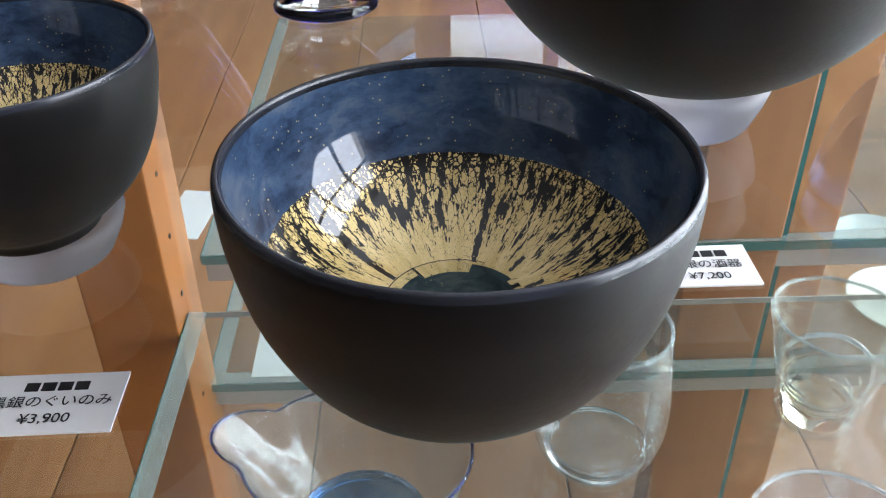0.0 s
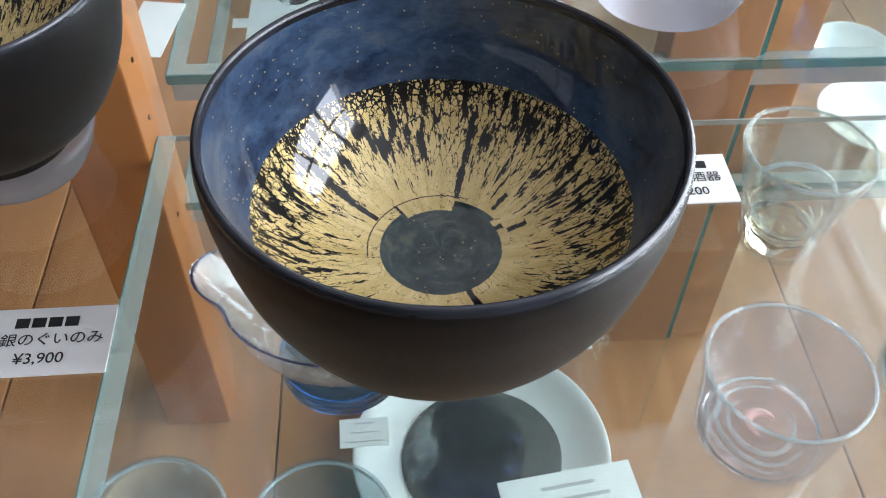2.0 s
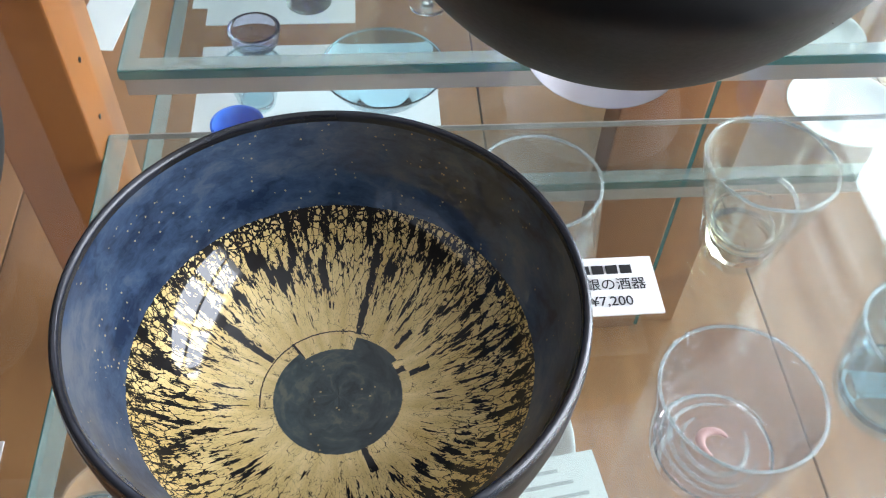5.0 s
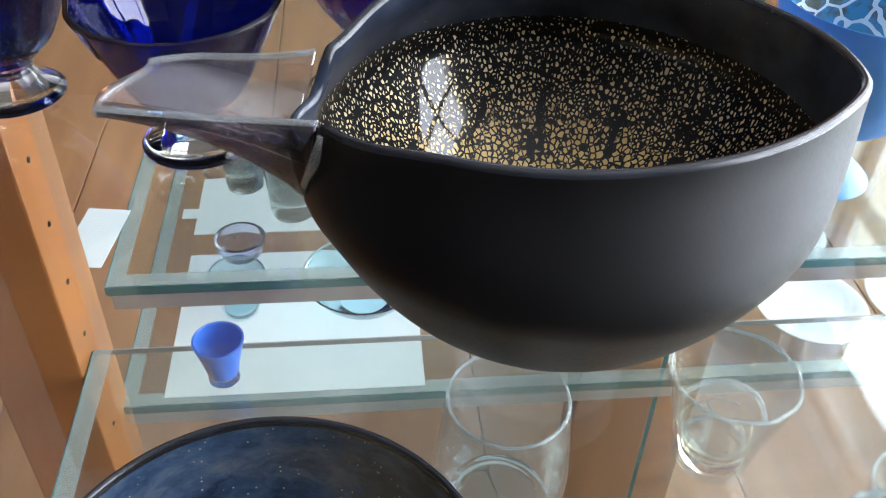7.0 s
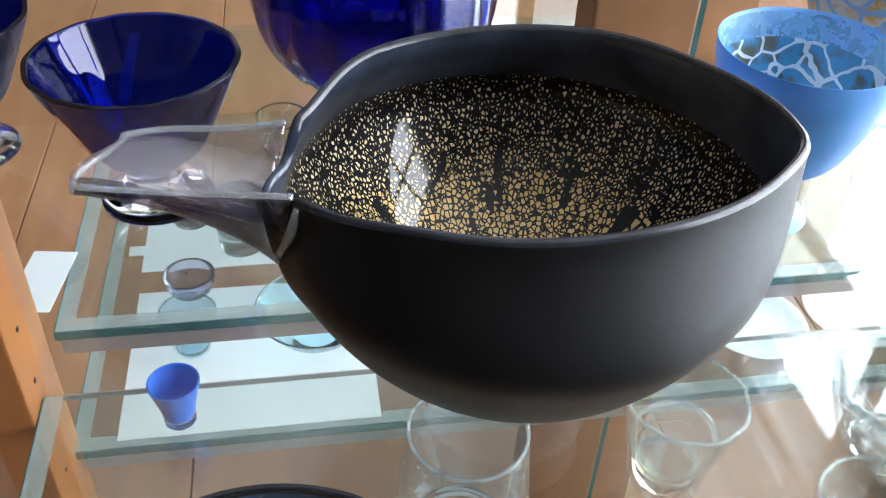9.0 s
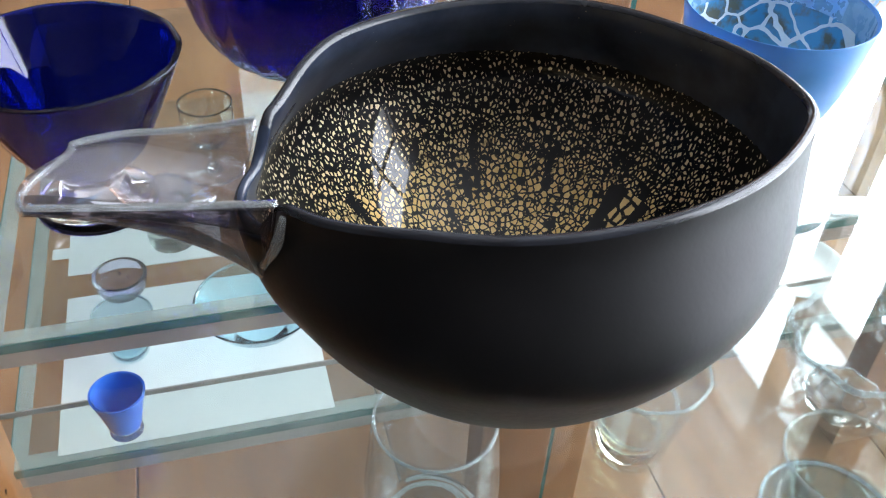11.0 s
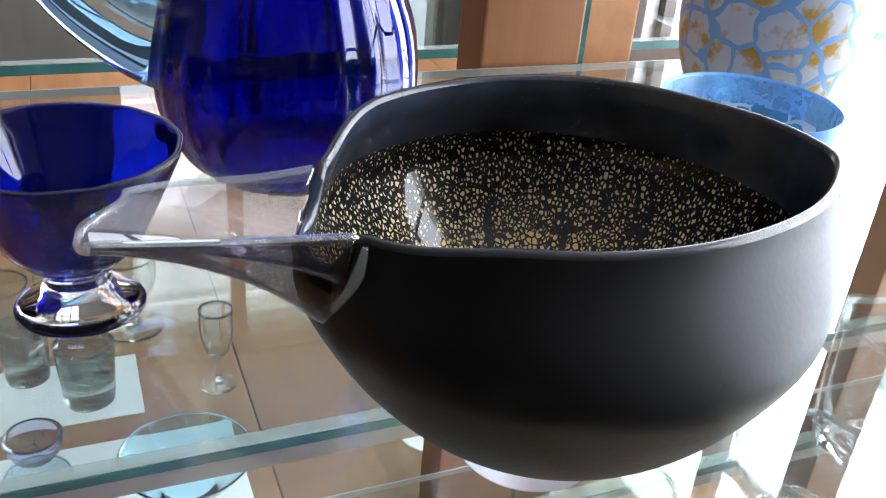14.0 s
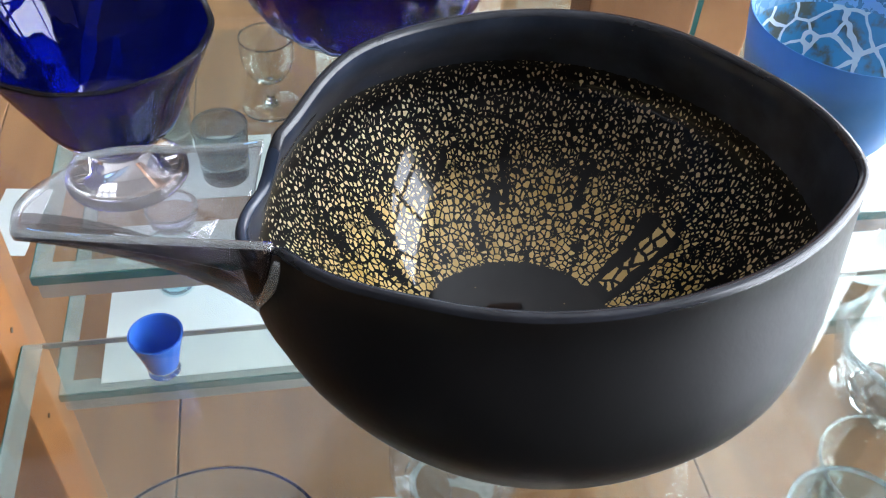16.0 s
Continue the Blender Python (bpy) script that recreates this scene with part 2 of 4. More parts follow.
    colour = blend(nt, mathn(nt, "MAXIMUM", gold, mathn(nt, "MULTIPLY", fleck, 0.4)), colour, tone)
    finish_leaf(nt, p, colour, gold, 0.9)
    return m


def pourer_leaf(name):
    """Near-black glaze with gold leaf broken into grains, larger towards the bare disc of the floor, and dark streaks running down."""
    m, nt, p = mat(name)
    u, v = round_uv(nt)
    tc = nt.nodes.new("ShaderNodeTexCoord")
    mp = nt.nodes.new("ShaderNodeMapping")
    mp.inputs["Scale"].default_value = (1.0, 1.0, 0.62)
    nt.links.new(tc.outputs["Object"], mp.inputs[0])
    place = bent(nt, mp.outputs[0], 500, 0.0009)
    small = edges_of(nt, place, 1050)
    large = edges_of(nt, place, 800)
    patch = noise_of(nt, 1.0, 3.0, polar(nt, 9, 8, u, v))
    vp = mathn(nt, "MULTIPLY_ADD", mathn(nt, "SUBTRACT", patch.outputs[0], 0.5), 0.35, v)
    streak = noise_of(nt, 1.0, 3.0, polar(nt, 9.5, 5.0, u, v, 0.7)).outputs[0]
    river = mathn(nt, "MULTIPLY", mathn(nt, "MULTIPLY", mathn(nt, "SUBTRACT", streak, 0.54), 5.0, clamp=True), grey(nt, v, [(0.2, 0.5), (0.5, 0.45), (0.62, 0.0), (1.0, 0.0)]))
    bare = mathn(nt, "ADD", grey(nt, vp, [(0.18, 0.075), (0.38, 0.12), (0.52, 0.16), (0.70, 0.205), (0.82, 0.275)]), river)
    near = mathn(nt, "MULTIPLY", mathn(nt, "SUBTRACT", 0.50, vp), 40, clamp=True)
    g_small = mathn(nt, "MULTIPLY", mathn(nt, "SUBTRACT", small, bare), 16, clamp=True)
    g_large = mathn(nt, "MULTIPLY", mathn(nt, "SUBTRACT", large, mathn(nt, "MULTIPLY", bare, 0.85)), 22, clamp=True)
    gold = mathn(nt, "ADD", mathn(nt, "MULTIPLY", g_large, near), mathn(nt, "MULTIPLY", g_small, mathn(nt, "SUBTRACT", 1.0, near)))
    # one run of large flakes in a bare streak
    jag = mathn(nt, "MULTIPLY_ADD", mathn(nt, "SUBTRACT", patch.outputs[0], 0.5), 0.03, u)
    gold = mathn(nt, "MULTIPLY", gold, mathn(nt, "SUBTRACT", 1.0, mathn(nt, "MULTIPLY", span(nt, jag, 0.018, 0.064), span(nt, v, 0.2, 0.5))))
    flakes = mathn(nt, "MULTIPLY", mathn(nt, "SUBTRACT", edges_of(nt, place, 340), 0.09), 25, clamp=True)
    gold = mathn(nt, "MAXIMUM", gold, mathn(nt, "MULTIPLY", flakes, mathn(nt, "MULTIPLY", span(nt, jag, 0.031, 0.052), span(nt, v, 0.28, 0.50))))
    vj = mathn(nt, "MULTIPLY_ADD", mathn(nt, "SUBTRACT", noise_of(nt, 1.0, 2.0, polar(nt, 30, 10, u, v)).outputs[0], 0.5), 0.02, v)
    in_disc = mathn(nt, "LESS_THAN", vj, 0.248)
    leaf = mathn(nt, "MULTIPLY", mathn(nt, "LESS_THAN", vj, 0.80), mathn(nt, "SUBTRACT", 1.0, in_disc))
    gold = mathn(nt, "MULTIPLY", gold, leaf)
    cloud = noise_of(nt, 60, 5.0)
    glaze = ramp(nt, cloud.outputs[0], [(0.38, (0.015, 0.021, 0.036)), (0.62, (0.045, 0.058, 0.088))]).outputs[0]
    floor_dark = ramp(nt, cloud.outputs[0], [(0.35, (0.002, 0.002, 0.003)), (0.65, (0.008, 0.009, 0.010))]).outputs[0]
    colour = blend(nt, leaf, blend(nt, in_disc, glaze, floor_dark), (0.003, 0.003, 0.004))
    tone = ramp(nt, patch.outputs[0], [(0.3, (0.70, 0.48, 0.16)), (0.7, (0.90, 0.70, 0.32))]).outputs[0]
    # paler towards the rim: reflected light put into the grains' tone
    tone = blend(nt, grey(nt, v, [(0.45, 0.0), (0.75, 0.55)]), tone, (0.80, 0.77, 0.66))
    fleck = specks(nt, 700, 0.10, 0.60)
    colour = blend(nt, mathn(nt, "MAXIMUM", gold, mathn(nt, "MULTIPLY", fleck, 0.25)), colour, tone)
    finish_leaf(nt, p, colour, gold, 0.7)
    return m


thin_clear = thin_glass("thin_clear_glass", (0.97, 0.985, 0.98))
thin_aqua = thin_glass("thin_aqua_glass", (0.86, 0.95, 0.97))
thin_straw = thin_glass("thin_straw_glass", (0.97, 0.96, 0.90))
thin_pink = thin_glass("thin_pink_glass", (0.98, 0.94, 0.94))
# Extra white haze in the glass stands in for highlights on edges.
glass_highlight = thin_glass("highlight_glass", (0.9, 0.95, 0.94), 0.18, 0.05)
satin_black = mottled("satin_black_glass", (0.0024, 0.0024, 0.0028), (0.0048, 0.0046, 0.005), 55, 0.40, 0.50, bump=0.05, bscale=900, spec=0.25)
rim_dark = mottled("fire_polished_dark_rim", (0.008, 0.009, 0.012), (0.022, 0.025, 0.034), 90, 0.22, 0.25)
throat_navy = mottled("navy_throat_glaze", (0.012, 0.018, 0.034), (0.035, 0.048, 0.075), 60, 0.2, 0.24)
cup_lining = cup_leaf("navy_glaze_gold_leaf_cup")
pot_lining = pourer_leaf("dark_glaze_gold_leaf_pourer")
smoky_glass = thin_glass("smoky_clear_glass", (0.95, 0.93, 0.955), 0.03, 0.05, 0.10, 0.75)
# Same clear glass; the dark bowl it refracts is put into this tint.
lip_dark_side = thin_glass("clear_glass_dark_side", (0.30, 0.265, 0.275), 0.012, 0.05, 0.05, 0.55)
plain_glass = clear_glass("clear_glass", (0.97, 0.99, 0.98))
aqua_glass = clear_glass("aqua_tinted_glass", (0.72, 0.92, 0.97))
straw_glass = clear_glass("straw_tinted_glass", (0.97, 0.95, 0.86))
pink_glass = clear_glass("pale_pink_glass", (0.98, 0.9, 0.9))
pink_clot = mottled("dusky_pink_glass", (0.42, 0.18, 0.16), (0.62, 0.36, 0.33), 200, 0.2, 0.3)
grey_glass = clear_glass("smoke_grey_glass", (0.45, 0.48, 0.45))
lilac_glass = clear_glass("lilac_glass", (0.72, 0.7, 0.85))
cobalt_glass = clear_glass("cobalt_blue_glass", (0.003, 0.010, 0.36))
rim_blue = clear_glass("deep_blue_rim_glass", (0.03, 0.03, 0.3))
blue_base = clear_glass("blue_streaked_glass", (0.12, 0.32, 0.75))
frosted = clear_glass("frosted_glass", (0.64, 0.65, 0.69), 0.45)
sky_blue = mottled("frosted_sky_blue_glass", (0.07, 0.33, 0.78), (0.16, 0.48, 0.92), 40, 0.3, 0.45)
pale_blue = mottled("pale_blue_glass", (0.22, 0.50, 0.80), (0.36, 0.64, 0.90), 30, 0.2, 0.35)
cup_blue = mottled("mid_blue_glass", (0.03, 0.12, 0.55), (0.05, 0.2, 0.75), 30, 0.12, 0.2, coat=0.5)
pane_glass = sheet_glass("plate_glass")
edge_glass = mottled("green_plate_glass_edge", (0.02, 0.08, 0.075), (0.045, 0.15, 0.135), 25, 0.12, 0.25)
# Cloudy strip imitates the shelf edge refracted through the pane's top.
refraction_glass = sheet_glass("pale_edge_refraction", (0.8, 0.86, 0.83), 0.30)
shelf_edge_grey = mottled("grey_shelf_edge", (0.30, 0.29, 0.27), (0.40, 0.38, 0.35), 14, 0.35, 0.5, metallic=0.3)
wood_post = wood("orange_stained_wood", (0.25, 0.078, 0.015), (0.37, 0.13, 0.032), "z")
wood_dark = wood("brown_stained_wood", (0.19, 0.075, 0.027), (0.36, 0.16, 0.066), "z")
wood_base = wood("warm_brown_board", (0.27, 0.107, 0.037), (0.47, 0.215, 0.084), "y", rough=0.5)
paper = mottled("white_paper", (0.80, 0.80, 0.79), (0.86, 0.86, 0.85), 20, 0.6, 0.7)
ink = mottled("black_ink", (0.012, 0.012, 0.013), (0.02, 0.02, 0.02), 200, 0.5)
pale_ink = mottled("grey_print", (0.42, 0.42, 0.43), (0.52, 0.52, 0.52), 200, 0.6)
plaster = mottled("off_white_plaster", (0.71, 0.71, 0.70), (0.78, 0.78, 0.77), 6, 0.7, 0.85, bump=0.1)
wall_brown = wood("dark_wall_panel", (0.05, 0.042, 0.036), (0.09, 0.078, 0.068), "z")
wall_taupe = wood("grey_brown_wall_panel", (0.10, 0.088, 0.076), (0.17, 0.15, 0.13), "z")
ceiling_grey = mottled("pale_grey_ceiling", (0.42, 0.42, 0.415), (0.50, 0.50, 0.495), 5, 0.8, 0.9)
white_ceramic = mottled("white_glaze", (0.72, 0.73, 0.72), (0.8, 0.8, 0.79), 18, 0.12, 0.2)
black_glaze = mottled("black_glaze", (0.01, 0.012, 0.012), (0.03, 0.035, 0.035), 20, 0.12, 0.25)
for soft_glass in (sky_blue, pale_blue):
    soft_glass.node_tree.nodes["Principled BSDF"].inputs["Transmission Weight"].default_value = 0.4
amber_glass = mottled("amber_glass", (0.45, 0.2, 0.08), (0.65, 0.4, 0.25), 40, 0.15, 0.3)


def glow(name, colour, strength):
    m, nt, p = mat(name)
    p.inputs["Base Color"].default_value = (0, 0, 0, 1)
    p.inputs["Emission Color"].default_value = (*colour, 1)
    p.inputs["Emission Strength"].default_value = strength
    return m


daylight_outside = glow("bright_daylight_outside", (0.96, 0.98, 1.0), 4.0)
dull_daylight = glow("daylight_outside_the_rear_window", (0.96, 0.98, 1.0), 0.55)


# ---------------- building helpers ----------------
def mesh_of(name, bm, material):
    bmesh.ops.recalc_face_normals(bm, faces=bm.faces)
    me = bpy.data.meshes.new(name)
    bm.to_mesh(me)
    bm.free()
    me.materials.append(material)
    return me


def part(name, bm, material, parent=None, label="", smooth=True, shadow=True):
    me = mesh_of(name, bm, material)
    if smooth:
        me.polygons.foreach_set("use_smooth", [True] * len(me.polygons))
    ob = new(name, me)
    ob.parent = parent
    ob.visible_shadow = shadow
    return tagged(ob, label)


def thing(name, x, y, z, label, category, group="", kind="", rz=0):
    ob = new(name)
    ob.matrix_world = pose(x, y, z, 0, 0, rz)
    ob.empty_display_size = 0.02
    return tagged(ob, label, category, group, kind)


def box(bm, x0, x1, y0, y1, z0, z1, bevel=0.0):
    m = Matrix.Translation(((x0 + x1) / 2, (y0 + y1) / 2, (z0 + z1) / 2)) @ Matrix.Diagonal((x1 - x0, y1 - y0, z1 - z0, 1))
    r = bmesh.ops.create_cube(bm, size=1, matrix=m)
    if bevel:
        es = {e for v in r["verts"] for e in v.link_edges}
        bmesh.ops.bevel(bm, geom=list(es), offset=bevel, segments=2, affect="EDGES", profile=0.6)
    return bm


def smooth_profile(pts, n=6):
    """Catmull-Rom through (r, z) points."""
    out = []
    for i in range(len(pts) - 1):
        p0, p1, p2, p3 = pts[max(i - 1, 0)], pts[i], pts[i + 1], pts[min(i + 2, len(pts) - 1)]
        for k in range(n):
            t = k / n
            out.append(tuple(0.5 * (2 * p1[j] + (p2[j] - p0[j]) * t + (2 * p0[j] - 5 * p1[j] + 4 * p2[j] - p3[j]) * t * t
                                    + (3 * p1[j] - p0[j] - 3 * p2[j] + p3[j]) * t ** 3) for j in (0, 1)))
    out.append(pts[-1])
    return [(max(r, 0.0), z) for r, z in out]


def lathe(pts, segs=64, shape=None, n=6, ribs=0, rib=0.0, wobble=0.0, straight=False):
    """A turned shape from (r, z) points; shape(i, angle, r, z) may move a vertex. UV 'round': angle and way along the profile."""
    prof = list(pts) if straight else smooth_profile(pts, n)
    bm = bmesh.new()
    uvl = bm.loops.layers.uv.new("round")
    length = [0.0]
    for a, b in zip(prof, prof[1:]):
        length.append(length[-1] + math.hypot(b[0] - a[0], b[1] - a[1]))
    rings = []
    for i, (r, z) in enumerate(prof):
        ring = []
        for k in range(segs):
            a = 2 * math.pi * k / segs
            rr = r * (1 + rib * math.cos(ribs * a)) if ribs else r
            if wobble:
                rr *= 1 + wobble * math.sin(2 * a + z * 60) + 0.5 * wobble * math.sin(3 * a + 1.3)
            co = (rr * math.cos(a), rr * math.sin(a), z) if shape is None else shape(i / (len(prof) - 1), a, rr, z)
            ring.append(bm.verts.new(co))
        rings.append(ring)
    for i in range(len(prof) - 1):
        va, vb = length[i] / length[-1], length[i + 1] / length[-1]
        for k in range(segs):
            k2 = (k + 1) % segs
            f = bm.faces.new((rings[i][k], rings[i][k2], rings[i + 1][k2], rings[i + 1][k]))
            us = (k / segs, (k + 1) / segs, (k + 1) / segs, k / segs)
            for loop, uu, vv in zip(f.loops, us, (va, va, vb, vb)):
                loop[uvl].uv = (uu, vv)
    bmesh.ops.remove_doubles(bm, verts=bm.verts, dist=1e-6)
    return bm


def vessel(outer, wall, floor):
    """Closed profile of a glass: up the outside, over a round lip, down the inside."""
    inner = [(max(r - wall, 0.0), z) for r, z in outer if z > floor]
    top_r, top_z = outer[-1]
    lip = [(top_r - wall * 0.3, top_z + wall * 0.35), (top_r - wall * 0.7, top_z + wall * 0.35)]
    return [(0.0, outer[0][1])] + list(outer) + lip + inner[::-1] + [(max(inner[0][0] * 0.6, 0.001), floor), (0.0, floor)]


def writing(body, size, material, parent, x, y, z, name="printing"):
    cu = bpy.data.curves.new(name, "FONT")
    cu.body, cu.size, cu.align_x, cu.align_y = body, size, "CENTER", "CENTER"
    cu.offset = size * 0.006
    tmp = bpy.data.objects.new(name, cu)
    scene.collection.objects.link(tmp)
    bpy.context.view_layer.update()
    me = bpy.data.meshes.new_from_object(tmp.evaluated_get(bpy.context.evaluated_depsgraph_get()))
    bpy.data.objects.remove(tmp)
    me.materials.clear()
    me.materials.append(material)
    ob = new(name, me)
    ob.parent = parent
    ob.matrix_basis = pose(x, y, z)
    return ob


def bars(parent, material, rows, z):
    for x, y, w, h in rows:
        part("printed_line", box(bmesh.new(), x - w / 2, x + w / 2, y - h / 2, y + h / 2, z, z + 0.00012), material, parent, smooth=False)


# ---------------- room ----------------
def setting(name, bm, material, label, smooth=False):
    ob = part(name, bm, material, None, label, smooth)
    return tagged(ob, label, name.split("_")[0], kind="structure")


setting("floor", box(bmesh.new(), -2.2, 1.8, -1.6, 3.0, -0.05, 0.0), wood_base, "warm brown wooden floor boards")
# Ceiling is never in view; added for top light and reflections.
setting("ceiling", box(bmesh.new(), -2.2, 1.8, -1.6, 3.0, 2.6, 2.7), ceiling_grey, "unseen plain ceiling, its pale grey set for bounced light")
# West and south walls stay out of view; dark to keep reflections low.
setting("wall_west", box(bmesh.new(), -2.3, -2.2, -1.6, 3.0, 0, 2.6), wall_brown, "unseen brown panelled wall, dark to hold reflections down")
setting("wall_south", box(bmesh.new(), -2.2, 1.8, -1.7, -1.6, 0, 2.6), wall_brown, "unseen brown panelled wall, dark to hold reflections down")


def wall_with_opening(name, make, spans, surface=None, label="off-white plastered wall with a wide window opening"):
    bm = bmesh.new()
    for s in spans:
        box(bm, *make(*s))
    return setting(name, bm, surface or plaster, label)


wall_with_opening("wall_east", lambda a, b, c, d: (1.25, 1.35, a, b, c, d),
                  [(-1.6, 3.0, 0, 0.75), (-1.6, 3.0, 2.5, 2.6), (-1.6, -0.8, 0.75, 2.5), (1.85, 3.0, 0.75, 2.5)])
wall_with_opening("wall_north", lambda a, b, c, d: (a, b, 2.9, 3.0, c, d),
                  [(-2.2, 1.7, 0, 0.95), (-2.2, 1.7, 2.5, 2.6), (-2.2, 0.10, 0.95, 2.5), (1.2, 1.7, 0.95, 2.5)], wall_taupe, "grey-brown panelled wall with a window opening")
frame_dark = mottled("dark_window_frame", (0.06, 0.045, 0.035), (0.1, 0.08, 0.06), 12, 0.4, 0.55)
w1 = tagged(new("window_1"), "wide window with dark wooden glazing bars", "window", kind="structure")
for k, yy in enumerate((-0.8, -0.27, 0.26, 0.79, 1.32, 1.85)):
    part("mullion", box(bmesh.new(), 1.285, 1.315, yy - 0.025, yy + 0.025, 0.75, 2.5), frame_dark, w1, smooth=False)
for zz in (0.775, 1.35, 1.92, 2.475):
    part("glazing_bar", box(bmesh.new(), 1.288, 1.312, -0.8, 1.85, zz - 0.02, zz + 0.02), frame_dark, w1, smooth=False)
w2 = tagged(new("window_2"), "wide window with dark wooden glazing bars", "window", kind="structure")
for xx in (0.10, 0.47, 0.83, 1.2):
    part("mullion", box(bmesh.new(), xx - 0.025, xx + 0.025, 2.935, 2.965, 0.95, 2.5), frame_dark, w2, smooth=False)
for zz in (0.975, 2.475):
    part("glazing_bar", box(bmesh.new(), 0.10, 1.2, 2.938, 2.962, zz - 0.02, zz + 0.02), frame_dark, w2, smooth=False)
setting("backdrop", box(bmesh.new(), 1.55, 1.57, -1.8, 2.3, 0.3, 2.7), daylight_outside, "overexposed white daylight outside the window")
setting("backdrop", box(bmesh.new(), -0.6, 1.5, 3.2, 3.22, 0.3, 2.7), dull_daylight, "overexposed white daylight outside the window")


# ---------------- display stand ----------------
Z1, Z2, Z3, Z4, Z5 = 1.114, 0.891, 0.905, 0.8125, 0.62


def glass_shelf(x0, x1, y0, y1, top, thick, label, front=True, back=False, left=False, under_band=False, band=0.010):
    s = thing("glass_shelf", (x0 + x1) / 2, (y0 + y1) / 2, top, label, "shelf", "glass shelves")
    hx, hy = (x1 - x0) / 2, (y1 - y0) / 2
    part("pane", box(bmesh.new(), -hx, hx, -hy, hy, -thick, 0), pane_glass, s, smooth=False, shadow=False)
    e = 0.0009
    if front:
        part("polished_edge", box(bmesh.new(), -hx, hx, -hy - e, -hy, -thick, 0), edge_glass, s, "green polished glass edge", False)
        # the pane doesn't refract, so its edge's pale image is a strip
        part("refraction_band", box(bmesh.new(), -hx, hx, -hy, -hy + band, 0.0003, 0.0006), refraction_glass, s, "pale strip for the refracted glass edge", False, False)
    if back:
        part("polished_edge", box(bmesh.new(), -hx, hx, hy, hy + e, -thick * 0.6, 0), shelf_edge_grey, s, "pale polished glass edge", False)
    if left:
        part("polished_edge", box(bmesh.new(), -hx - e, -hx, -hy, hy, -thick, 0), edge_glass, s, "green polished glass edge", False)
        part("refraction_band", box(bmesh.new(), -hx, -hx + band, -hy + band, hy, 0.0003, 0.0006), refraction_glass, s, "pale strip for the refracted glass edge", False, False)
    # bar added in place of the grey edge reflection below the front
    if under_band:
        part("reflection_bar", box(bmesh.new(), -hx, hx, -hy + 0.004, -hy + 0.012, -thick - 0.016, -thick - 0.0005, 0.001), shelf_edge_grey, s, "grey bar for the reflection under the glass edge", False)
    return s


glass_shelf(-0.60, 0.95, -0.12, 0.459, Z1, 0.006, "long clear plate-glass shelf with polished edges holding dark bowls", True, True)
glass_shelf(-0.1235, 0.95, -0.02, 0.423, Z2, 0.006, "clear plate-glass shelf with green edge below the top shelf", True, True, True)
glass_shelf(-0.1215, 0.95, 0.460, 0.86, Z3, 0.006, "clear plate-glass shelf with green front edge, behind the post", True, False, True, True)
glass_shelf(-0.130, 0.95, 0.449, 0.86, Z4, 0.006, "lower clear plate-glass shelf carrying paper and glassware", True, False, True, True)


glass_shelf(-0.60, 0.95, 0.80, 1.05, 1.017, 0.008, "clear plate-glass shelf with dark green edge, farther back", True)


def post(x0, x1, y0, y1, z0, z1, material, label, holes=()):
    p = thing("wooden_post", (x0 + x1) / 2, (y0 + y1) / 2, z0, label, "post", "shelf posts")
    hx, hy = (x1 - x0) / 2, (y1 - y0) / 2
    part("board", box(bmesh.new(), -hx, hx, -hy, hy, 0, z1 - z0, 0.0015), material, p, smooth=False)
    for z in holes:
        bm = bmesh.new()
        bmesh.ops.create_cone(bm, cap_ends=True, segments=14, radius1=0.0016, radius2=0.0016, depth=0.0006,
                              matrix=Matrix.Translation((hx + 0.0002, 0.0015, z - z0)) @ Matrix.Rotation(math.pi / 2, 4, "Y"))
        part("pin_hole", bm, black_glaze, p, "dark shelf-pin hole", False)
    return p


post(-0.172, -0.1250, 0.403, 0.4365, Z5, Z1 - 0.0065, wood_post, "orange-stained wooden post with a row of pin holes",
     [0.9067 + 0.0380 * k for k in range(-2, 5)])
post(-0.165, -0.1275, 0.4385, 0.462, Z5, Z1 + 0.35, wood_dark, "brown-stained wooden post behind the drilled post")
post(0.172, 0.2275, 0.463, 0.492, Z5, 1.75, wood_dark, "brown-stained wooden upright beside a glass pane edge")
post(0.2315, 0.262, 0.468, 0.492, Z5, 1.75, wood_base, "paler brown wooden upright beside the dark one")
post(0.515, 0.556, 0.470, 0.495, Z5, 1.75, wood_dark, "brown-stained wooden upright behind the cut glass")
pane = thing("glass_screen", 0.2295, 0.466, Z5, "upright sheet of plate glass seen by its green edge", "screen")
part("pane", box(bmesh.new(), -0.0012, 0.0012, 0.0, 0.36, 0, 1.13), pane_glass, pane, smooth=False, shadow=False)
part("polished_edge", box(bmesh.new(), -0.0016, 0.0016, -0.001, 0.0, 0, 1.13), edge_glass, pane, "green polished edge", False)

cab = thing("base_cabinet", 0.0, 0.55, 0.0, "warm brown wooden base cabinet with a plank top", "cabinet")
part("body", box(bmesh.new(), -1.15, 0.98, -0.60, 1.5, 0, Z5 - 0.022, 0.004), wood_dark, cab, smooth=False)
for k in range(10):
    part("plank", box(bmesh.new(), -1.16 + 0.2145 * k, -1.16 + 0.2145 * k + 0.213, -0.61, 1.52, Z5 - 0.022, Z5, 0.0012), wood_base, cab, smooth=False)


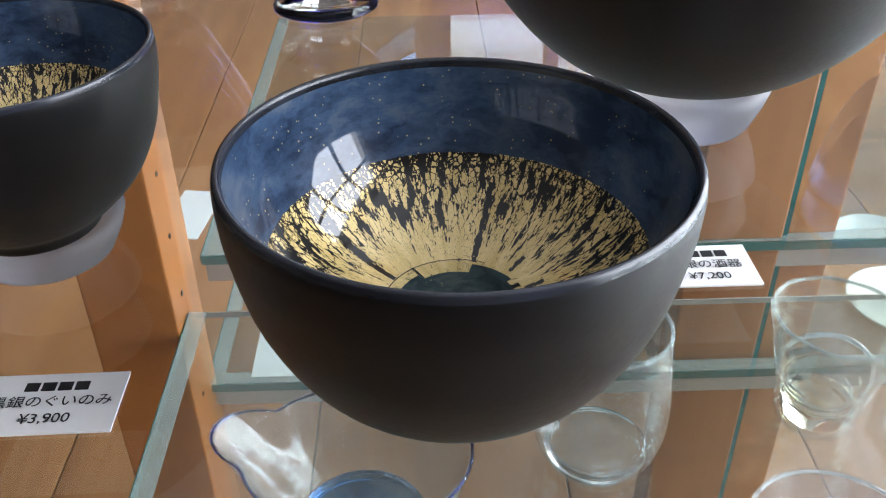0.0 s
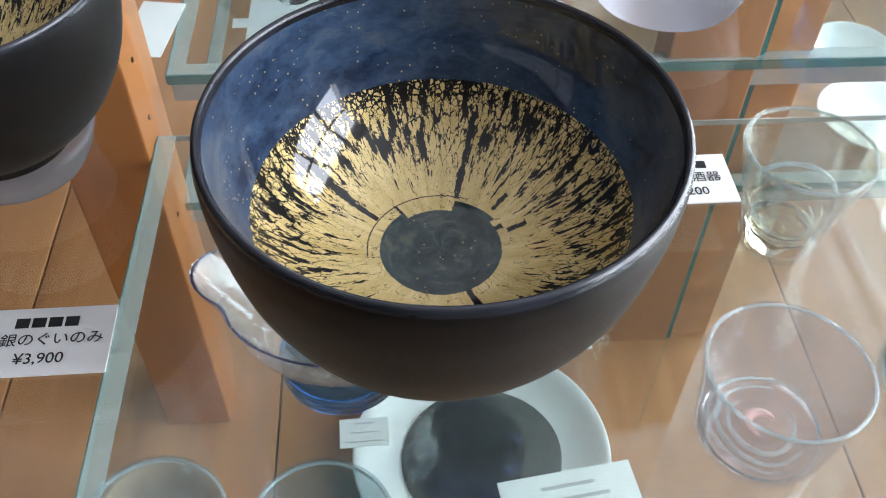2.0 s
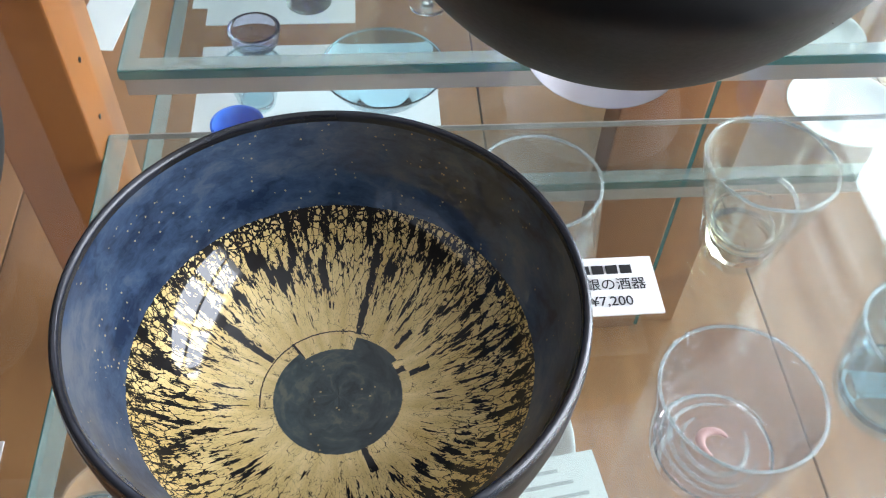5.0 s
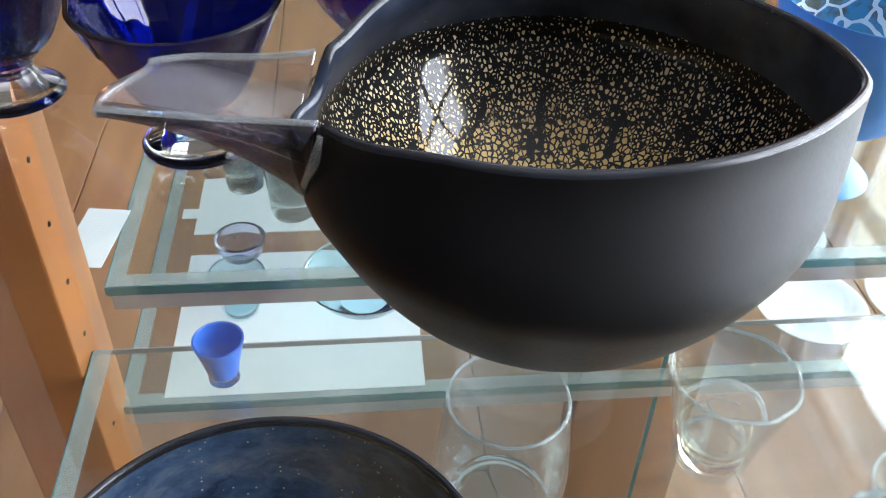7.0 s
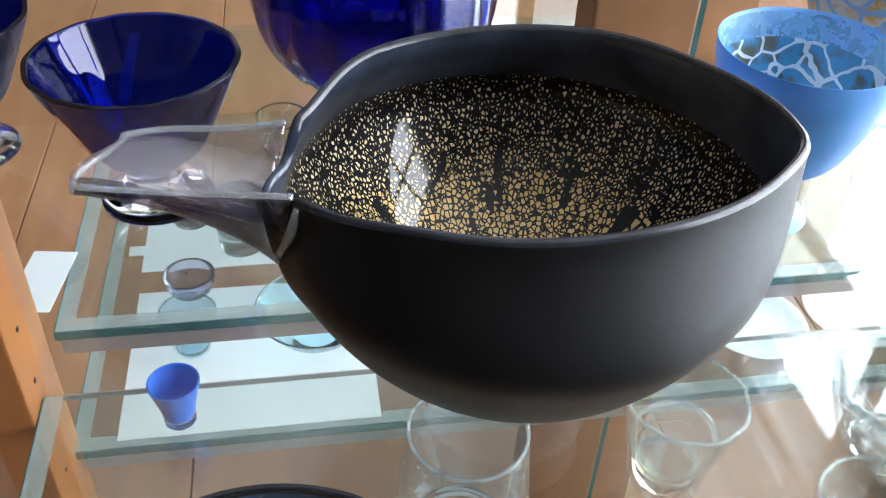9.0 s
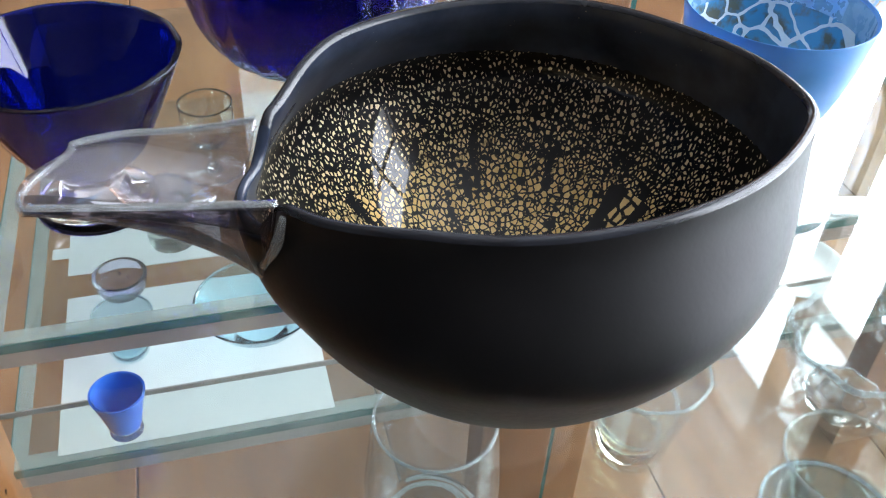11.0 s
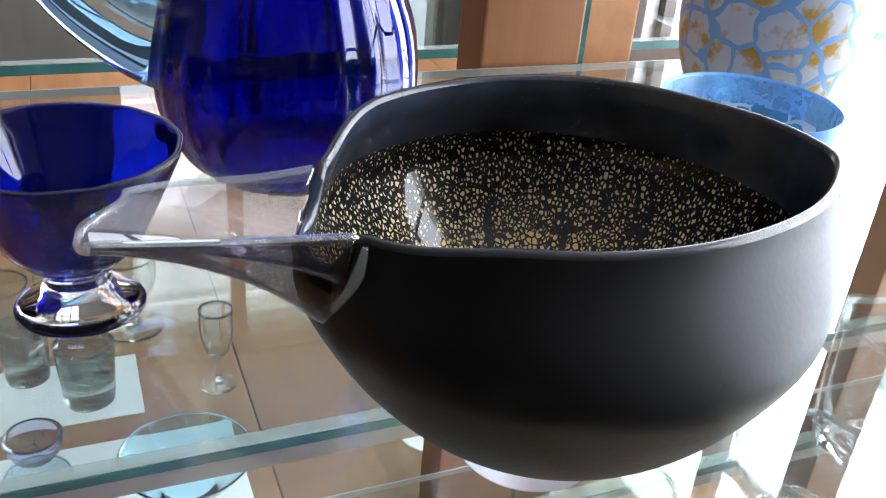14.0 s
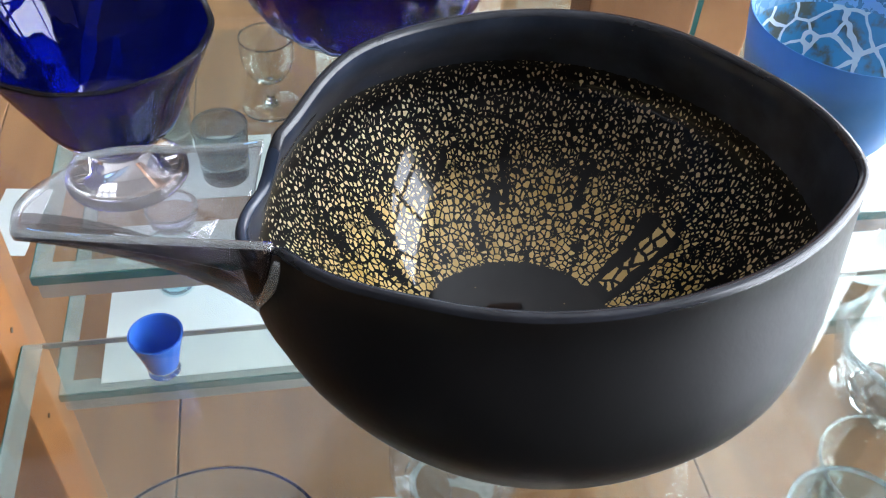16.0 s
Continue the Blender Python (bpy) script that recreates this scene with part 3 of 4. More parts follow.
# ---------------- the dark bowls on the top shelf ----------------
CUP_OUT = [(0.0, 0.0026), (0.0102, 0.0026), (0.0112, 0.0002), (0.0134, 0.0002), (0.0146, 0.0028), (0.0190, 0.0062), (0.0243, 0.0120), (0.0284, 0.0205),
           (0.0305, 0.0300), (0.0310, 0.0358), (0.0309, 0.0378)]
CUP_LIP = [(0.0309, 0.0378), (0.0307, 0.0386), (0.0302, 0.0389), (0.0297, 0.0385), (0.0296, 0.0376)]
CUP_IN = [(0.0, 0.0143), (0.0080, 0.0144), (0.0120, 0.0149), (0.0188, 0.0179), (0.0240, 0.0226), (0.0275, 0.0285), (0.0290, 0.0335), (0.0296, 0.0376)]


def sake_cup(x, y, z, label, rz=0, s=1.0):
    c = thing("sake_cup", x, y, z, label, "cup", "dark sake cups", rz=rz)
    out, lip, inside = ([(r * s, h * s) for r, h in p] for p in (CUP_OUT, CUP_LIP, CUP_IN))
    part("body", lathe(out, 96, wobble=0.004), satin_black, c, "satin black outside")
    part("rim", lathe(lip, 96, n=5, wobble=0.004), rim_dark, c, "glossy dark rim")
    part("lining", lathe(inside, 128, n=8, wobble=0.004), cup_lining, c, "navy glazed inside with crackled gold leaf")
    return c


sake_cup(0.01425, 0.1192, Z1, "satin black sake cup with navy lining and crackled gold leaf", s=1.02)
LIFT = 0.0089


def frosted_stand(x, y, r, h, label):
    s = thing("frosted_stand", x, y, Z1, label, "stand", "frosted stands")
    part("block", lathe([(0.0, 0.0002), (r * 0.8, 0.0002), (r * 0.95, 0.0008), (r, 0.002), (r * 1.12, h * 0.55), (r * 1.2, h - 0.001), (r * 1.1, h), (0.0, h)], 64, straight=True), frosted, s)
    return s


frosted_stand(-0.0600, 0.1570, 0.0125, LIFT, "low round frosted glass stand under a dark cup")
sake_cup(-0.0590, 0.1535, Z1 + LIFT, "smaller satin black sake cup with gold-flecked lining on a frosted stand", 70, 0.84)

# the pourer: a round bowl drawn in to an oval mouth, with a clear glass lip
KX, KY, KZ, KH = 0.0678, 0.2030, 1.1858, 0.0591
TURN_K = 0.153


def oval(u, a, shrink=0.0):
    """Plan of the pourer at depth u below the rim (0 rim, 1 floor) and angle a: round below, drawn in at the rim to a leaf with one pointed end."""
    k = max(1 - u ** 1.56, 0.0) ** (1 / 2.517)
    s = min(1, u / 0.41)
    s = s * s * (3 - 2 * s)
    d = math.degrees(a)

    def off(centre):
        return abs((d - centre + 180) % 360 - 180)

    m = 1 + 0.078 * math.exp(-(math.hypot(off(-32), 6) - 6) / 15) + 0.08 * math.exp(-(off(176) / 17) ** 2) - 0.085 * math.exp(-(off(20) / 30) ** 2) + 0.015 * math.exp(-(off(-60) / 18) ** 2) - 0.045 * math.exp(-(off(152) / 22) ** 2)
    m = 1 + (m - 1) * (1 - s)
    A, B = (0.0500 + 0.0046 * s) * k * m - shrink, (0.0393 + 0.0149 * s) * k * m - shrink
    return max(A, 0.0) * math.cos(a) + 0.0015 * (1 - s), max(B, 0.0) * math.sin(a) + 0.001 * (1 - s)


def mouth_dip(a, u):
    """How far the wall falls away where the lip opens, at the bowl's far left end."""
    d = abs((a - math.pi + 0.08 + math.pi) % (2 * math.pi) - math.pi)
    w = min(1.0, max(0.0, (0.37 - d) / 0.17))
    g = min(1.0, max(0.0, (1.0 - d) / 0.6))
    return (0.0078 * w * w * (3 - 2 * w) + 0.0035 * g * g * (3 - 2 * g)) * (1 - u) ** 3


def turned(x, y):
    return x * math.cos(TURN_K) - y * math.sin(TURN_K), x * math.sin(TURN_K) + y * math.cos(TURN_K)


def bowl_sheet(shrink, depth, rows, segs, flip=False):
    bm = bmesh.new()
    uvl = bm.loops.layers.uv.new("round")
    grid = []
    for i in range(rows + 1):
        t = i / rows
        u = 1 - (1 - t) ** 2.2 if t < 1 else 1.0
        u = t ** 1.5 * 0.35 + u * 0.65
        ring = []
        for k in range(segs):
            a = 2 * math.pi * k / segs
            x, y = turned(*oval(u, a, shrink * min(1, 1.2 - u * 0.2)))
            ring.append(bm.verts.new((x, y, -depth * u - mouth_dip(a, u))))
        grid.append(ring)
    run = [0.0]
    for i in range(rows):
        run.append(run[-1] + (grid[i][segs // 4].co - grid[i + 1][segs // 4].co).length)
    for i in range(rows):
        va, vb = 1 - run[i] / run[-1], 1 - run[i + 1] / run[-1]
        for k in range(segs):
            k2 = (k + 1) % segs
            f = bm.faces.new((grid[i][k], grid[i][k2], grid[i + 1][k2], grid[i + 1][k]))
            for loop, uu, vv in zip(f.loops, (k / segs, (k + 1) / segs, (k + 1) / segs, k / segs), (va, va, vb, vb)):
                loop[uvl].uv = (uu, vv)
    bmesh.ops.remove_doubles(bm, verts=bm.verts, dist=1e-7)
    return bm


def rim_band(throat, segs=128):
    bm = bmesh.new()
    rings = []
    for j, (sh, dz) in enumerate(((0.0, 0.0), (0.0003, 0.0007), (0.0010, 0.0010), (0.0017, 0.0007), (0.0021, 0.0))):
        ring = []
        for k in range(segs):
            a = 2 * math.pi * k / segs
            x, y = turned(*oval(0.0, a, sh))
            ring.append(bm.verts.new((x, y, dz - mouth_dip(a, 0.0))))
        rings.append(ring)
    for p, q in zip(rings, rings[1:]):
        for k in range(segs):
            # the rim stops where the clear lip leaves the bowl
            if (abs(2 * math.pi * (k + 0.5) / segs - math.pi + 0.08) < 0.33) == throat:
                bm.faces.new((p[k], p[(k + 1) % segs], q[(k + 1) % segs], q[k]))
    bmesh.ops.delete(bm, geom=[v for v in bm.verts if not v.link_faces], context="VERTS")
    return bm


pourer = thing("sake_pourer", KX, KY, KZ, "satin black sake pourer with clear lip and gold-flecked lining", "pourer")
part("body", bowl_sheet(0.0, KH, 40, 128), satin_black, pourer, "satin black outside")
part("lining", bowl_sheet(0.0021, KH - 0.007, 48, 160), pot_lining, pourer, "dark glazed inside with broken gold leaf")
part("rim", rim_band(False), rim_dark, pourer, "thin glossy rim")
part("throat_edge", rim_band(True), throat_navy, pourer, "soft navy edge of the bowl inside the glass lip")


def pouring_lip():
    """An open trough of solid glass: broad and thick at the bowl, shallow and round at its end."""
    bm = bmesh.new()
    n, m = 28, 22
    inner, outer = [], []
    for i in range(n + 1):
        t = i / n
        c = Vector((-0.0458, -0.0048)) * (1 - t) + Vector((-0.0785, 0.0012)) * t
        across = (Vector((-0.03, 1.0)) * (1 - t) + Vector((0.34, 0.94)) * t).normalized()
        half = 0.0111 + 0.0012 * (1 - t) ** 3
        top = -0.0031 - 0.0006 * math.sin(math.pi * t) - 0.0009 * t ** 2
        for wall, rows in ((0.0, outer), (0.0016 - 0.0006 * t, inner)):
            if wall:
                deep, fall = 0.0082 * (1 - t) ** 1.3 + 0.0024 - 0.0004 * t, 0.0034
            else:
                deep, fall = 0.0160 * (1 - t) ** 1.6 + 0.0036 - 0.0004 * t, 0.0040
            row = []
            for k in range(m + 1):
                a = math.pi * k / m
                co, s = math.cos(a), math.sin(a) ** (0.42 + 0.35 * t)
                p = c + across * (half - wall) * -co * (1 - 0.32 * max(0.0, (t - 0.65) / 0.35) ** 2 * (co < 0))
                bow = -0.0052 * (1 - co * co) * t ** 5 - fall * s * (1 - t) ** 3
                row.append(bm.verts.new((p.x + bow, p.y, top - deep * s + (0.0003 if wall else 0.0) + 0.0010 * (1 - t) ** 3 * max(0.0, -co))))
            rows.append(row)
    for i in range(n):
        for k in range(m):
            # near-side outer faces take the tint that stands in for dark refraction
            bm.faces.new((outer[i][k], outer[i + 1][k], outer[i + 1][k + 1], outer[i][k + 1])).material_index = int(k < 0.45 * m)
            bm.faces.new((inner[i][k], inner[i][k + 1], inner[i + 1][k + 1], inner[i + 1][k]))
        for k in (0, m):
            bm.faces.new((outer[i][k], inner[i][k], inner[i + 1][k], outer[i + 1][k]))
    for i in (0, n):
        for k in range(m):
            bm.faces.new((outer[i][k], outer[i][k + 1], inner[i][k + 1], inner[i][k]))
    bmesh.ops.recalc_face_normals(bm, faces=bm.faces)
    return bm


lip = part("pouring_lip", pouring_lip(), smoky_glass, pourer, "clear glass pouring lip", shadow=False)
lip.data.materials.append(lip_dark_side)


def lip_edge():
    """The fire-polished edge that runs out along the lip, round its end and back."""
    bm = bmesh.new()
    line = []
    for k in range(41):
        t = k / 40
        c = Vector((-0.0458, -0.0048)) * (1 - t) + Vector((-0.0785, 0.0012)) * t
        across = (Vector((-0.03, 1.0)) * (1 - t) + Vector((0.34, 0.94)) * t).normalized()
        half = 0.0111 + 0.0012 * (1 - t) ** 3 - 0.0007
        z = -0.0030 - 0.0006 * math.sin(math.pi * t) - 0.0009 * t ** 2
        line.append((c, across, half, z))
    path = [Vector((*(c - ac * h), z)) for c, ac, h, z in line]
    c, ac, h, z = line[-1]
    for k in range(1, 20):
        a = math.pi * k / 20
        p = c - ac * h * math.cos(a) * (1 - 0.32 * (math.cos(a) < 0))
        path.append(Vector((p.x - 0.0049 * math.sin(a) ** 2, p.y, z - 0.0031 * math.sin(a) ** 0.8)))
    path += [Vector((*(c + ac * h * (1 - 0.32 * max(0.0, (k / 40 - 0.65) / 0.35) ** 2)), z + 0.0010 * (1 - k / 40) ** 3)) for k, (c, ac, h, z) in reversed(list(enumerate(line)))]
    rows = []
    for i, p in enumerate(path):
        d = (path[min(i + 1, len(path) - 1)] - path[max(i - 1, 0)]).normalized()
        side = d.cross(Vector((0, 0, 1))).normalized()
        up = side.cross(d)
        w = 0.00062
        rows.append([bm.verts.new(p + side * w * math.cos(b) + up * w * math.sin(b)) for b in (2 * math.pi * k / 8 for k in range(8))])
    for p, q in zip(rows, rows[1:]):
        for k in range(8):
            bm.faces.new((p[k], p[(k + 1) % 8], q[(k + 1) % 8], q[k]))
    bm.faces.new(rows[0])
    bm.faces.new(rows[-1])
    bmesh.ops.recalc_face_normals(bm, faces=bm.faces)
    return bm


# Pale tube along the edge carries its highlight.
part("lip_edge", lip_edge(), glass_highlight, pourer, "fire-polished glass edge, its highlight put into paler glass", shadow=False)
for a, u in ((5.02, 0.46), (5.10, 0.70)):
    px, py = turned(*oval(u, a, -0.00002))
    part("pit", lathe([(0.0, 0.00012), (0.00022, 0.0), (0.0, -0.00012)], 10, straight=True), ink, pourer, "tiny black pit").location = (px, py, -KH * u)
frosted_stand(0.0700, 0.2070, 0.0168, KZ - KH - Z1, "round frosted glass stand under the pourer")


# ---------------- price cards ----------------
def price_card(x, y, z, w, h, rz, label, rows):
    c = thing("price_card", x, y, z, label, "card", "price cards", rz=rz)
    part("card", box(bmesh.new(), -w / 2, w / 2, -h / 2, h / 2, 0, 0.0004), paper, c, smooth=False)
    for kind, body, yy, size in rows:
        if kind == "bar":
            bars(c, ink, [(-size * 1.5 + size * k, yy, size * 0.82, size * 0.72) for k in range(4)], 0.00042)
        else:
            writing(body, size, ink, c, 0, yy, 0.00055)
    return c


price_card(0.0601, 0.1465, Z1 + 0.0002, 0.0175, 0.0122, 0.6, "white price card with black print on the glass shelf",
           [("bar", "", 0.0034, 0.0025), ("text", "黒銀の酒器", 0.0, 0.0027), ("text", "¥7,200", -0.0035, 0.0027)])
price_card(-0.0465, 0.1158, Z1 + 0.0002, 0.0205, 0.0126, 1.0, "white price card with black print beside a dark cup",
           [("bar", "", 0.0034, 0.0025), ("text", "黒銀のぐいのみ", 0.0, 0.0026), ("text", "¥3,900", -0.0035, 0.0027)])


def plain_card(x, y, z, w, h, rz, label, lines=3, material=None):
    c = thing("printed_sheet" if h > 0.05 else "small_card", x, y, z, label, "paper", "papers", rz=rz)
    part("sheet", box(bmesh.new(), -w / 2, w / 2, -h / 2, h / 2, 0, 0.0004), paper, c, smooth=False)
    if lines:
        bars(c, pale_ink, [(0, h * (0.32 - 0.64 * k / max(lines - 1, 1)), w * (0.5 + 0.22 * ((k * 7) % 3)) * 0.8, h * 0.045) for k in range(lines)], 0.00042)
    return c


# ---------------- blue glass on the top shelf ----------------
def goblet(x, y, label, s=1.0):
    g = thing("blue_goblet", x, y, Z1, label, "goblet", "blue goblets")
    prof = [(0.0085 * s, 0.0125 * s), (0.0110 * s, 0.0140 * s), (0.0165 * s, 0.0200 * s), (0.0220 * s, 0.0310 * s), (0.0262 * s, 0.0400 * s), (0.0281 * s, 0.0447 * s)]
    part("bowl", lathe(vessel(prof, 0.0017, 0.016 * s), 72, ribs=14, rib=0.006), cobalt_glass, g, "deep cobalt blue glass bowl", shadow=False)
    part("foot", lathe([(0.0, 0.0002), (0.0150 * s, 0.0002), (0.0158 * s, 0.0012), (0.0135 * s, 0.0030), (0.0095 * s, 0.0055), (0.0078 * s, 0.0090), (0.0088 * s, 0.0122), (0.0, 0.0123)], 56, straight=True), plain_glass, g, "clear glass foot", shadow=False)
    ring = lathe([(0.0152 * s, 0.0002), (0.0161 * s, 0.0007), (0.0161 * s, 0.0013), (0.0153 * s, 0.0016)], 56, straight=True)
    part("foot_rim", ring, rim_blue, g, "blue thread round the foot")
    return g


goblet(-0.0183, 0.2890, "cobalt blue glass goblet on a clear foot on the glass shelf")
goblet(-0.0790, 0.3190, "cobalt blue glass goblet on a clear foot, near the post")

pot = thing("blue_pitcher", 0.0532, 0.3620, Z1, "ribbed cobalt blue glass pitcher with a pale drawn-out spout", "pitcher")
part("body", lathe(vessel([(0.018, 0.0002), (0.0240, 0.0010), (0.0340, 0.0080), (0.0410, 0.0210), (0.0430, 0.0370), (0.0410, 0.0540), (0.0350, 0.0700), (0.0290, 0.0820), (0.0300, 0.0950), (0.0330, 0.1050)], 0.002, 0.006), 96, ribs=22, rib=0.012), cobalt_glass, pot, "ribbed cobalt glass body", shadow=False)


def tube(points, radii, segs=28, squash=1.0):
    bm = bmesh.new()
    pts = [Vector(p) for p in points]
    sm = []
    for i in range(len(pts) - 1):
        p0, p1, p2, p3 = pts[max(i - 1, 0)], pts[i], pts[i + 1], pts[min(i + 2, len(pts) - 1)]
        for k in range(8):
            t = k / 8
            sm.append((0.5 * (2 * p1 + (p2 - p0) * t + (2 * p0 - 5 * p1 + 4 * p2 - p3) * t * t + (3 * p1 - p0 - 3 * p2 + p3) * t ** 3), radii[i] * (1 - t) + radii[i + 1] * t))
    sm.append((pts[-1], radii[-1]))
    rings = []
    for i, (p, r) in enumerate(sm):
        d = (sm[min(i + 1, len(sm) - 1)][0] - sm[max(i - 1, 0)][0]).normalized()
        side = d.cross(Vector((0, 1, 0))).normalized()
        up = side.cross(d)
        rings.append([bm.verts.new(p + r * (math.cos(a) * side + math.sin(a) * up * squash)) for a in (2 * math.pi * k / segs for k in range(segs))])
    for a, b in zip(rings, rings[1:]):
        for k in range(segs):
            bm.faces.new((a[k], a[(k + 1) % segs], b[(k + 1) % segs], b[k]))
    bm.faces.new(rings[0])
    bm.faces.new(rings[-1])
    return bm


spout_glass = clear_glass("pale_blue_streaked_glass", (0.35, 0.62, 0.95))
part("spout", tube([(-0.030, 0, 0.044), (-0.048, 0, 0.050), (-0.068, 0, 0.066), (-0.082, 0, 0.092), (-0.090, 0, 0.118)], [0.017, 0.0125, 0.0085, 0.0065, 0.006]), spout_glass, pot, "pale blue clear glass spout", shadow=False)


# Pale ridge drawn for the squiggly glint at the join.
part("join_glint", tube([(-0.0450, -0.0192, -0.0035), (-0.0462, -0.0196, -0.0080), (-0.0478, -0.0180, -0.0125), (-0.0486, -0.0135, -0.0172), (-0.0490, -0.0070, -0.0200)], [0.0005, 0.0010, 0.0007, 0.0009, 0.0005], 12), glass_highlight, pourer, "ridge paled as a glint where the glass lip joins", shadow=False)


# ---------------- pale blue pieces ----------------
def lacy(name, ground, web, blot, scale, wide, seed):
    m, nt, p = mat(name)
    tc = nt.nodes.new("ShaderNodeTexCoord")
    mp = nt.nodes.new("ShaderNodeMapping")
    mp.inputs["Location"].default_value = (seed, seed * 0.7, 0)
    nt.links.new(tc.outputs["Object"], mp.inputs[0])
    wob = noise_of(nt, scale * 0.8, 2.0, mp.outputs[0])
    warp = nt.nodes.new("ShaderNodeVectorMath")
    warp.operation = "MULTIPLY_ADD"
    nt.links.new(wob.outputs["Color"], warp.inputs[0])
    warp.inputs[1].default_value = (0.35 / scale * 2,) * 3
    nt.links.new(mp.outputs[0], warp.inputs[2])
    v = nt.nodes.new("ShaderNodeTexVoronoi")
    v.feature = "DISTANCE_TO_EDGE"
    v.inputs["Scale"].default_value = scale
    nt.links.new(warp.outputs[0], v.inputs["Vector"])
    n = noise_of(nt, scale * 1.3, 4.0, mp.outputs[0])
    cells = ramp(nt, n.outputs[0], [(0.35, ground), (0.5, ground), (0.62, blot)])
    line = mathn(nt, "LESS_THAN", v.outputs["Distance"], wide)
    a = nt.nodes.new("ShaderNodeMix")
    a.data_type = "RGBA"
    nt.links.new(line, a.inputs["Factor"])
    nt.links.new(cells.outputs[0], a.inputs["A"])
    a.inputs["B"].default_value = (*web, 1)
    nt.links.new(a.outputs["Result"], p.inputs["Base Color"])
    p.inputs["Roughness"].default_value = 0.28
    return m


lace_blue = lacy("blue_glass_with_white_veins", (0.06, 0.30, 0.55), (0.80, 0.88, 0.93), (0.12, 0.13, 0.10), 120, 0.055, 1.0)
lace_gold = lacy("pale_glass_with_gold_and_blue_lattice", (0.66, 0.70, 0.76), (0.25, 0.50, 0.85), (0.60, 0.36, 0.08), 80, 0.075, 4.0)

fb = thing("footed_bowl", 0.1608, 0.2630, Z1, "frosted sky blue footed bowl with white veined inside", "bowl")
part("bowl", lathe([(0.0, 0.0165), (0.0070, 0.0168), (0.0150, 0.0215), (0.0205, 0.0330), (0.0236, 0.0470), (0.0247, 0.0540), (0.0243, 0.0545), (0.0237, 0.0540)], 72), sky_blue, fb, "frosted sky blue outside", shadow=True)
part("lining", lathe([(0.0, 0.0195), (0.0070, 0.0200), (0.0140, 0.0245), (0.0190, 0.0345), (0.0226, 0.0465)], 72), lace_blue, fb, "blue inside with white veins")
part("lip", lathe([(0.0226, 0.0465), (0.0230, 0.0490), (0.0237, 0.0540)], 72), pale_blue, fb, "pale plain lip")
part("foot", lathe([(0.0, 0.0002), (0.0125, 0.0002), (0.0128, 0.0015), (0.0090, 0.0050), (0.0058, 0.0100), (0.0060, 0.0150), (0.0075, 0.0172), (0.0, 0.0172)], 48), sky_blue, fb, "blue glass foot")

vase = thing("lattice_vase", 0.2560, 0.3640, Z1, "pale glass vase with gold patches and blue lattice", "vase")
part("body", lathe(vessel([(0.014, 0.0002), (0.0190, 0.0012), (0.0280, 0.0120), (0.0360, 0.0330), (0.0385, 0.0560), (0.0370, 0.0760), (0.0330, 0.0920)], 0.0022, 0.005), 72), lace_gold, vase)

# ---------------- clear glasses on the second shelf ----------------


THIN = {"clear_glass": thin_clear, "aqua_tinted_glass": thin_aqua, "straw_tinted_glass": thin_straw, "pale_pink_glass": thin_pink}


def tumbler(name, x, y, z, prof, wall, floor, material, label, group="clear glasses", ribs=0, rib=0.0, category="glass"):
    g = thing(name, x, y, z, label, category, group)
    walls = THIN.get(material.name)
    if walls is None:
        part("glass", lathe(vessel(prof, wall, floor), 64, ribs=ribs, rib=rib, wobble=0.006), material, g, shadow=False)
        return g
    part("sides", lathe(vessel(prof, wall, floor), 64, ribs=ribs, rib=rib, wobble=0.006), walls, g, "thin blown glass sides", shadow=False)
    r0 = min(r for r, z in prof if z < floor) if floor > prof[1][1] else prof[0][0]
    rf = [r for r, z in prof if z <= floor][-1]
    part("base", lathe([(0.0, 0.0006), (prof[0][0] - wall, 0.0006), (rf - wall * 0.9, floor * 0.4), (rf - wall, floor * 0.9), (rf * 0.6, floor * 0.97), (0.0, floor * 0.9)], 56, ribs=ribs, rib=rib), material, g, "thick clear base", shadow=False)
    tr, tz = prof[-1]
    w = wall * 0.42
    part("rim", lathe([(tr - wall * 0.5 + w * math.cos(2 * math.pi * k / 8), tz + wall * 0.3 + w * math.sin(2 * math.pi * k / 8)) for k in range(9)], 64, ribs=ribs, rib=rib, wobble=0.006, straight=True), glass_highlight, g, "rounded lip, its highlight put into paler glass", shadow=False)
    return g


def glass_ring(parent, radius, z, thick, tilt, turn, material, label, open_part=0.0):
    """A trailed thread of glass lying inside a tumbler, thinning towards its ends."""
    bm = bmesh.new()
    n, m = 48, 8
    rows = []
    for i in range(n + 1):
        a = turn + (2 * math.pi - open_part) * i / n
        w = thick * (0.35 + 0.65 * math.sin(math.pi * i / n))
        rr = radius * (1 + 0.03 * math.sin(3 * a))
        rows.append([bm.verts.new(((rr + w * math.cos(b)) * math.cos(a), (rr + w * math.cos(b)) * math.sin(a), z + tilt * radius * math.cos(a - 0.7) + 0.7 * w * math.sin(b)))
                     for b in (2 * math.pi * k / m for k in range(m))])
    for p, q in zip(rows, rows[1:]):
        for k in range(m):
            bm.faces.new((p[k], p[(k + 1) % m], q[(k + 1) % m], q[k]))
    bm.faces.new(rows[0])
    bm.faces.new(rows[-1])
    bmesh.ops.recalc_face_normals(bm, faces=bm.faces)
    return part("glass_thread", bm, material, parent, label, shadow=False)


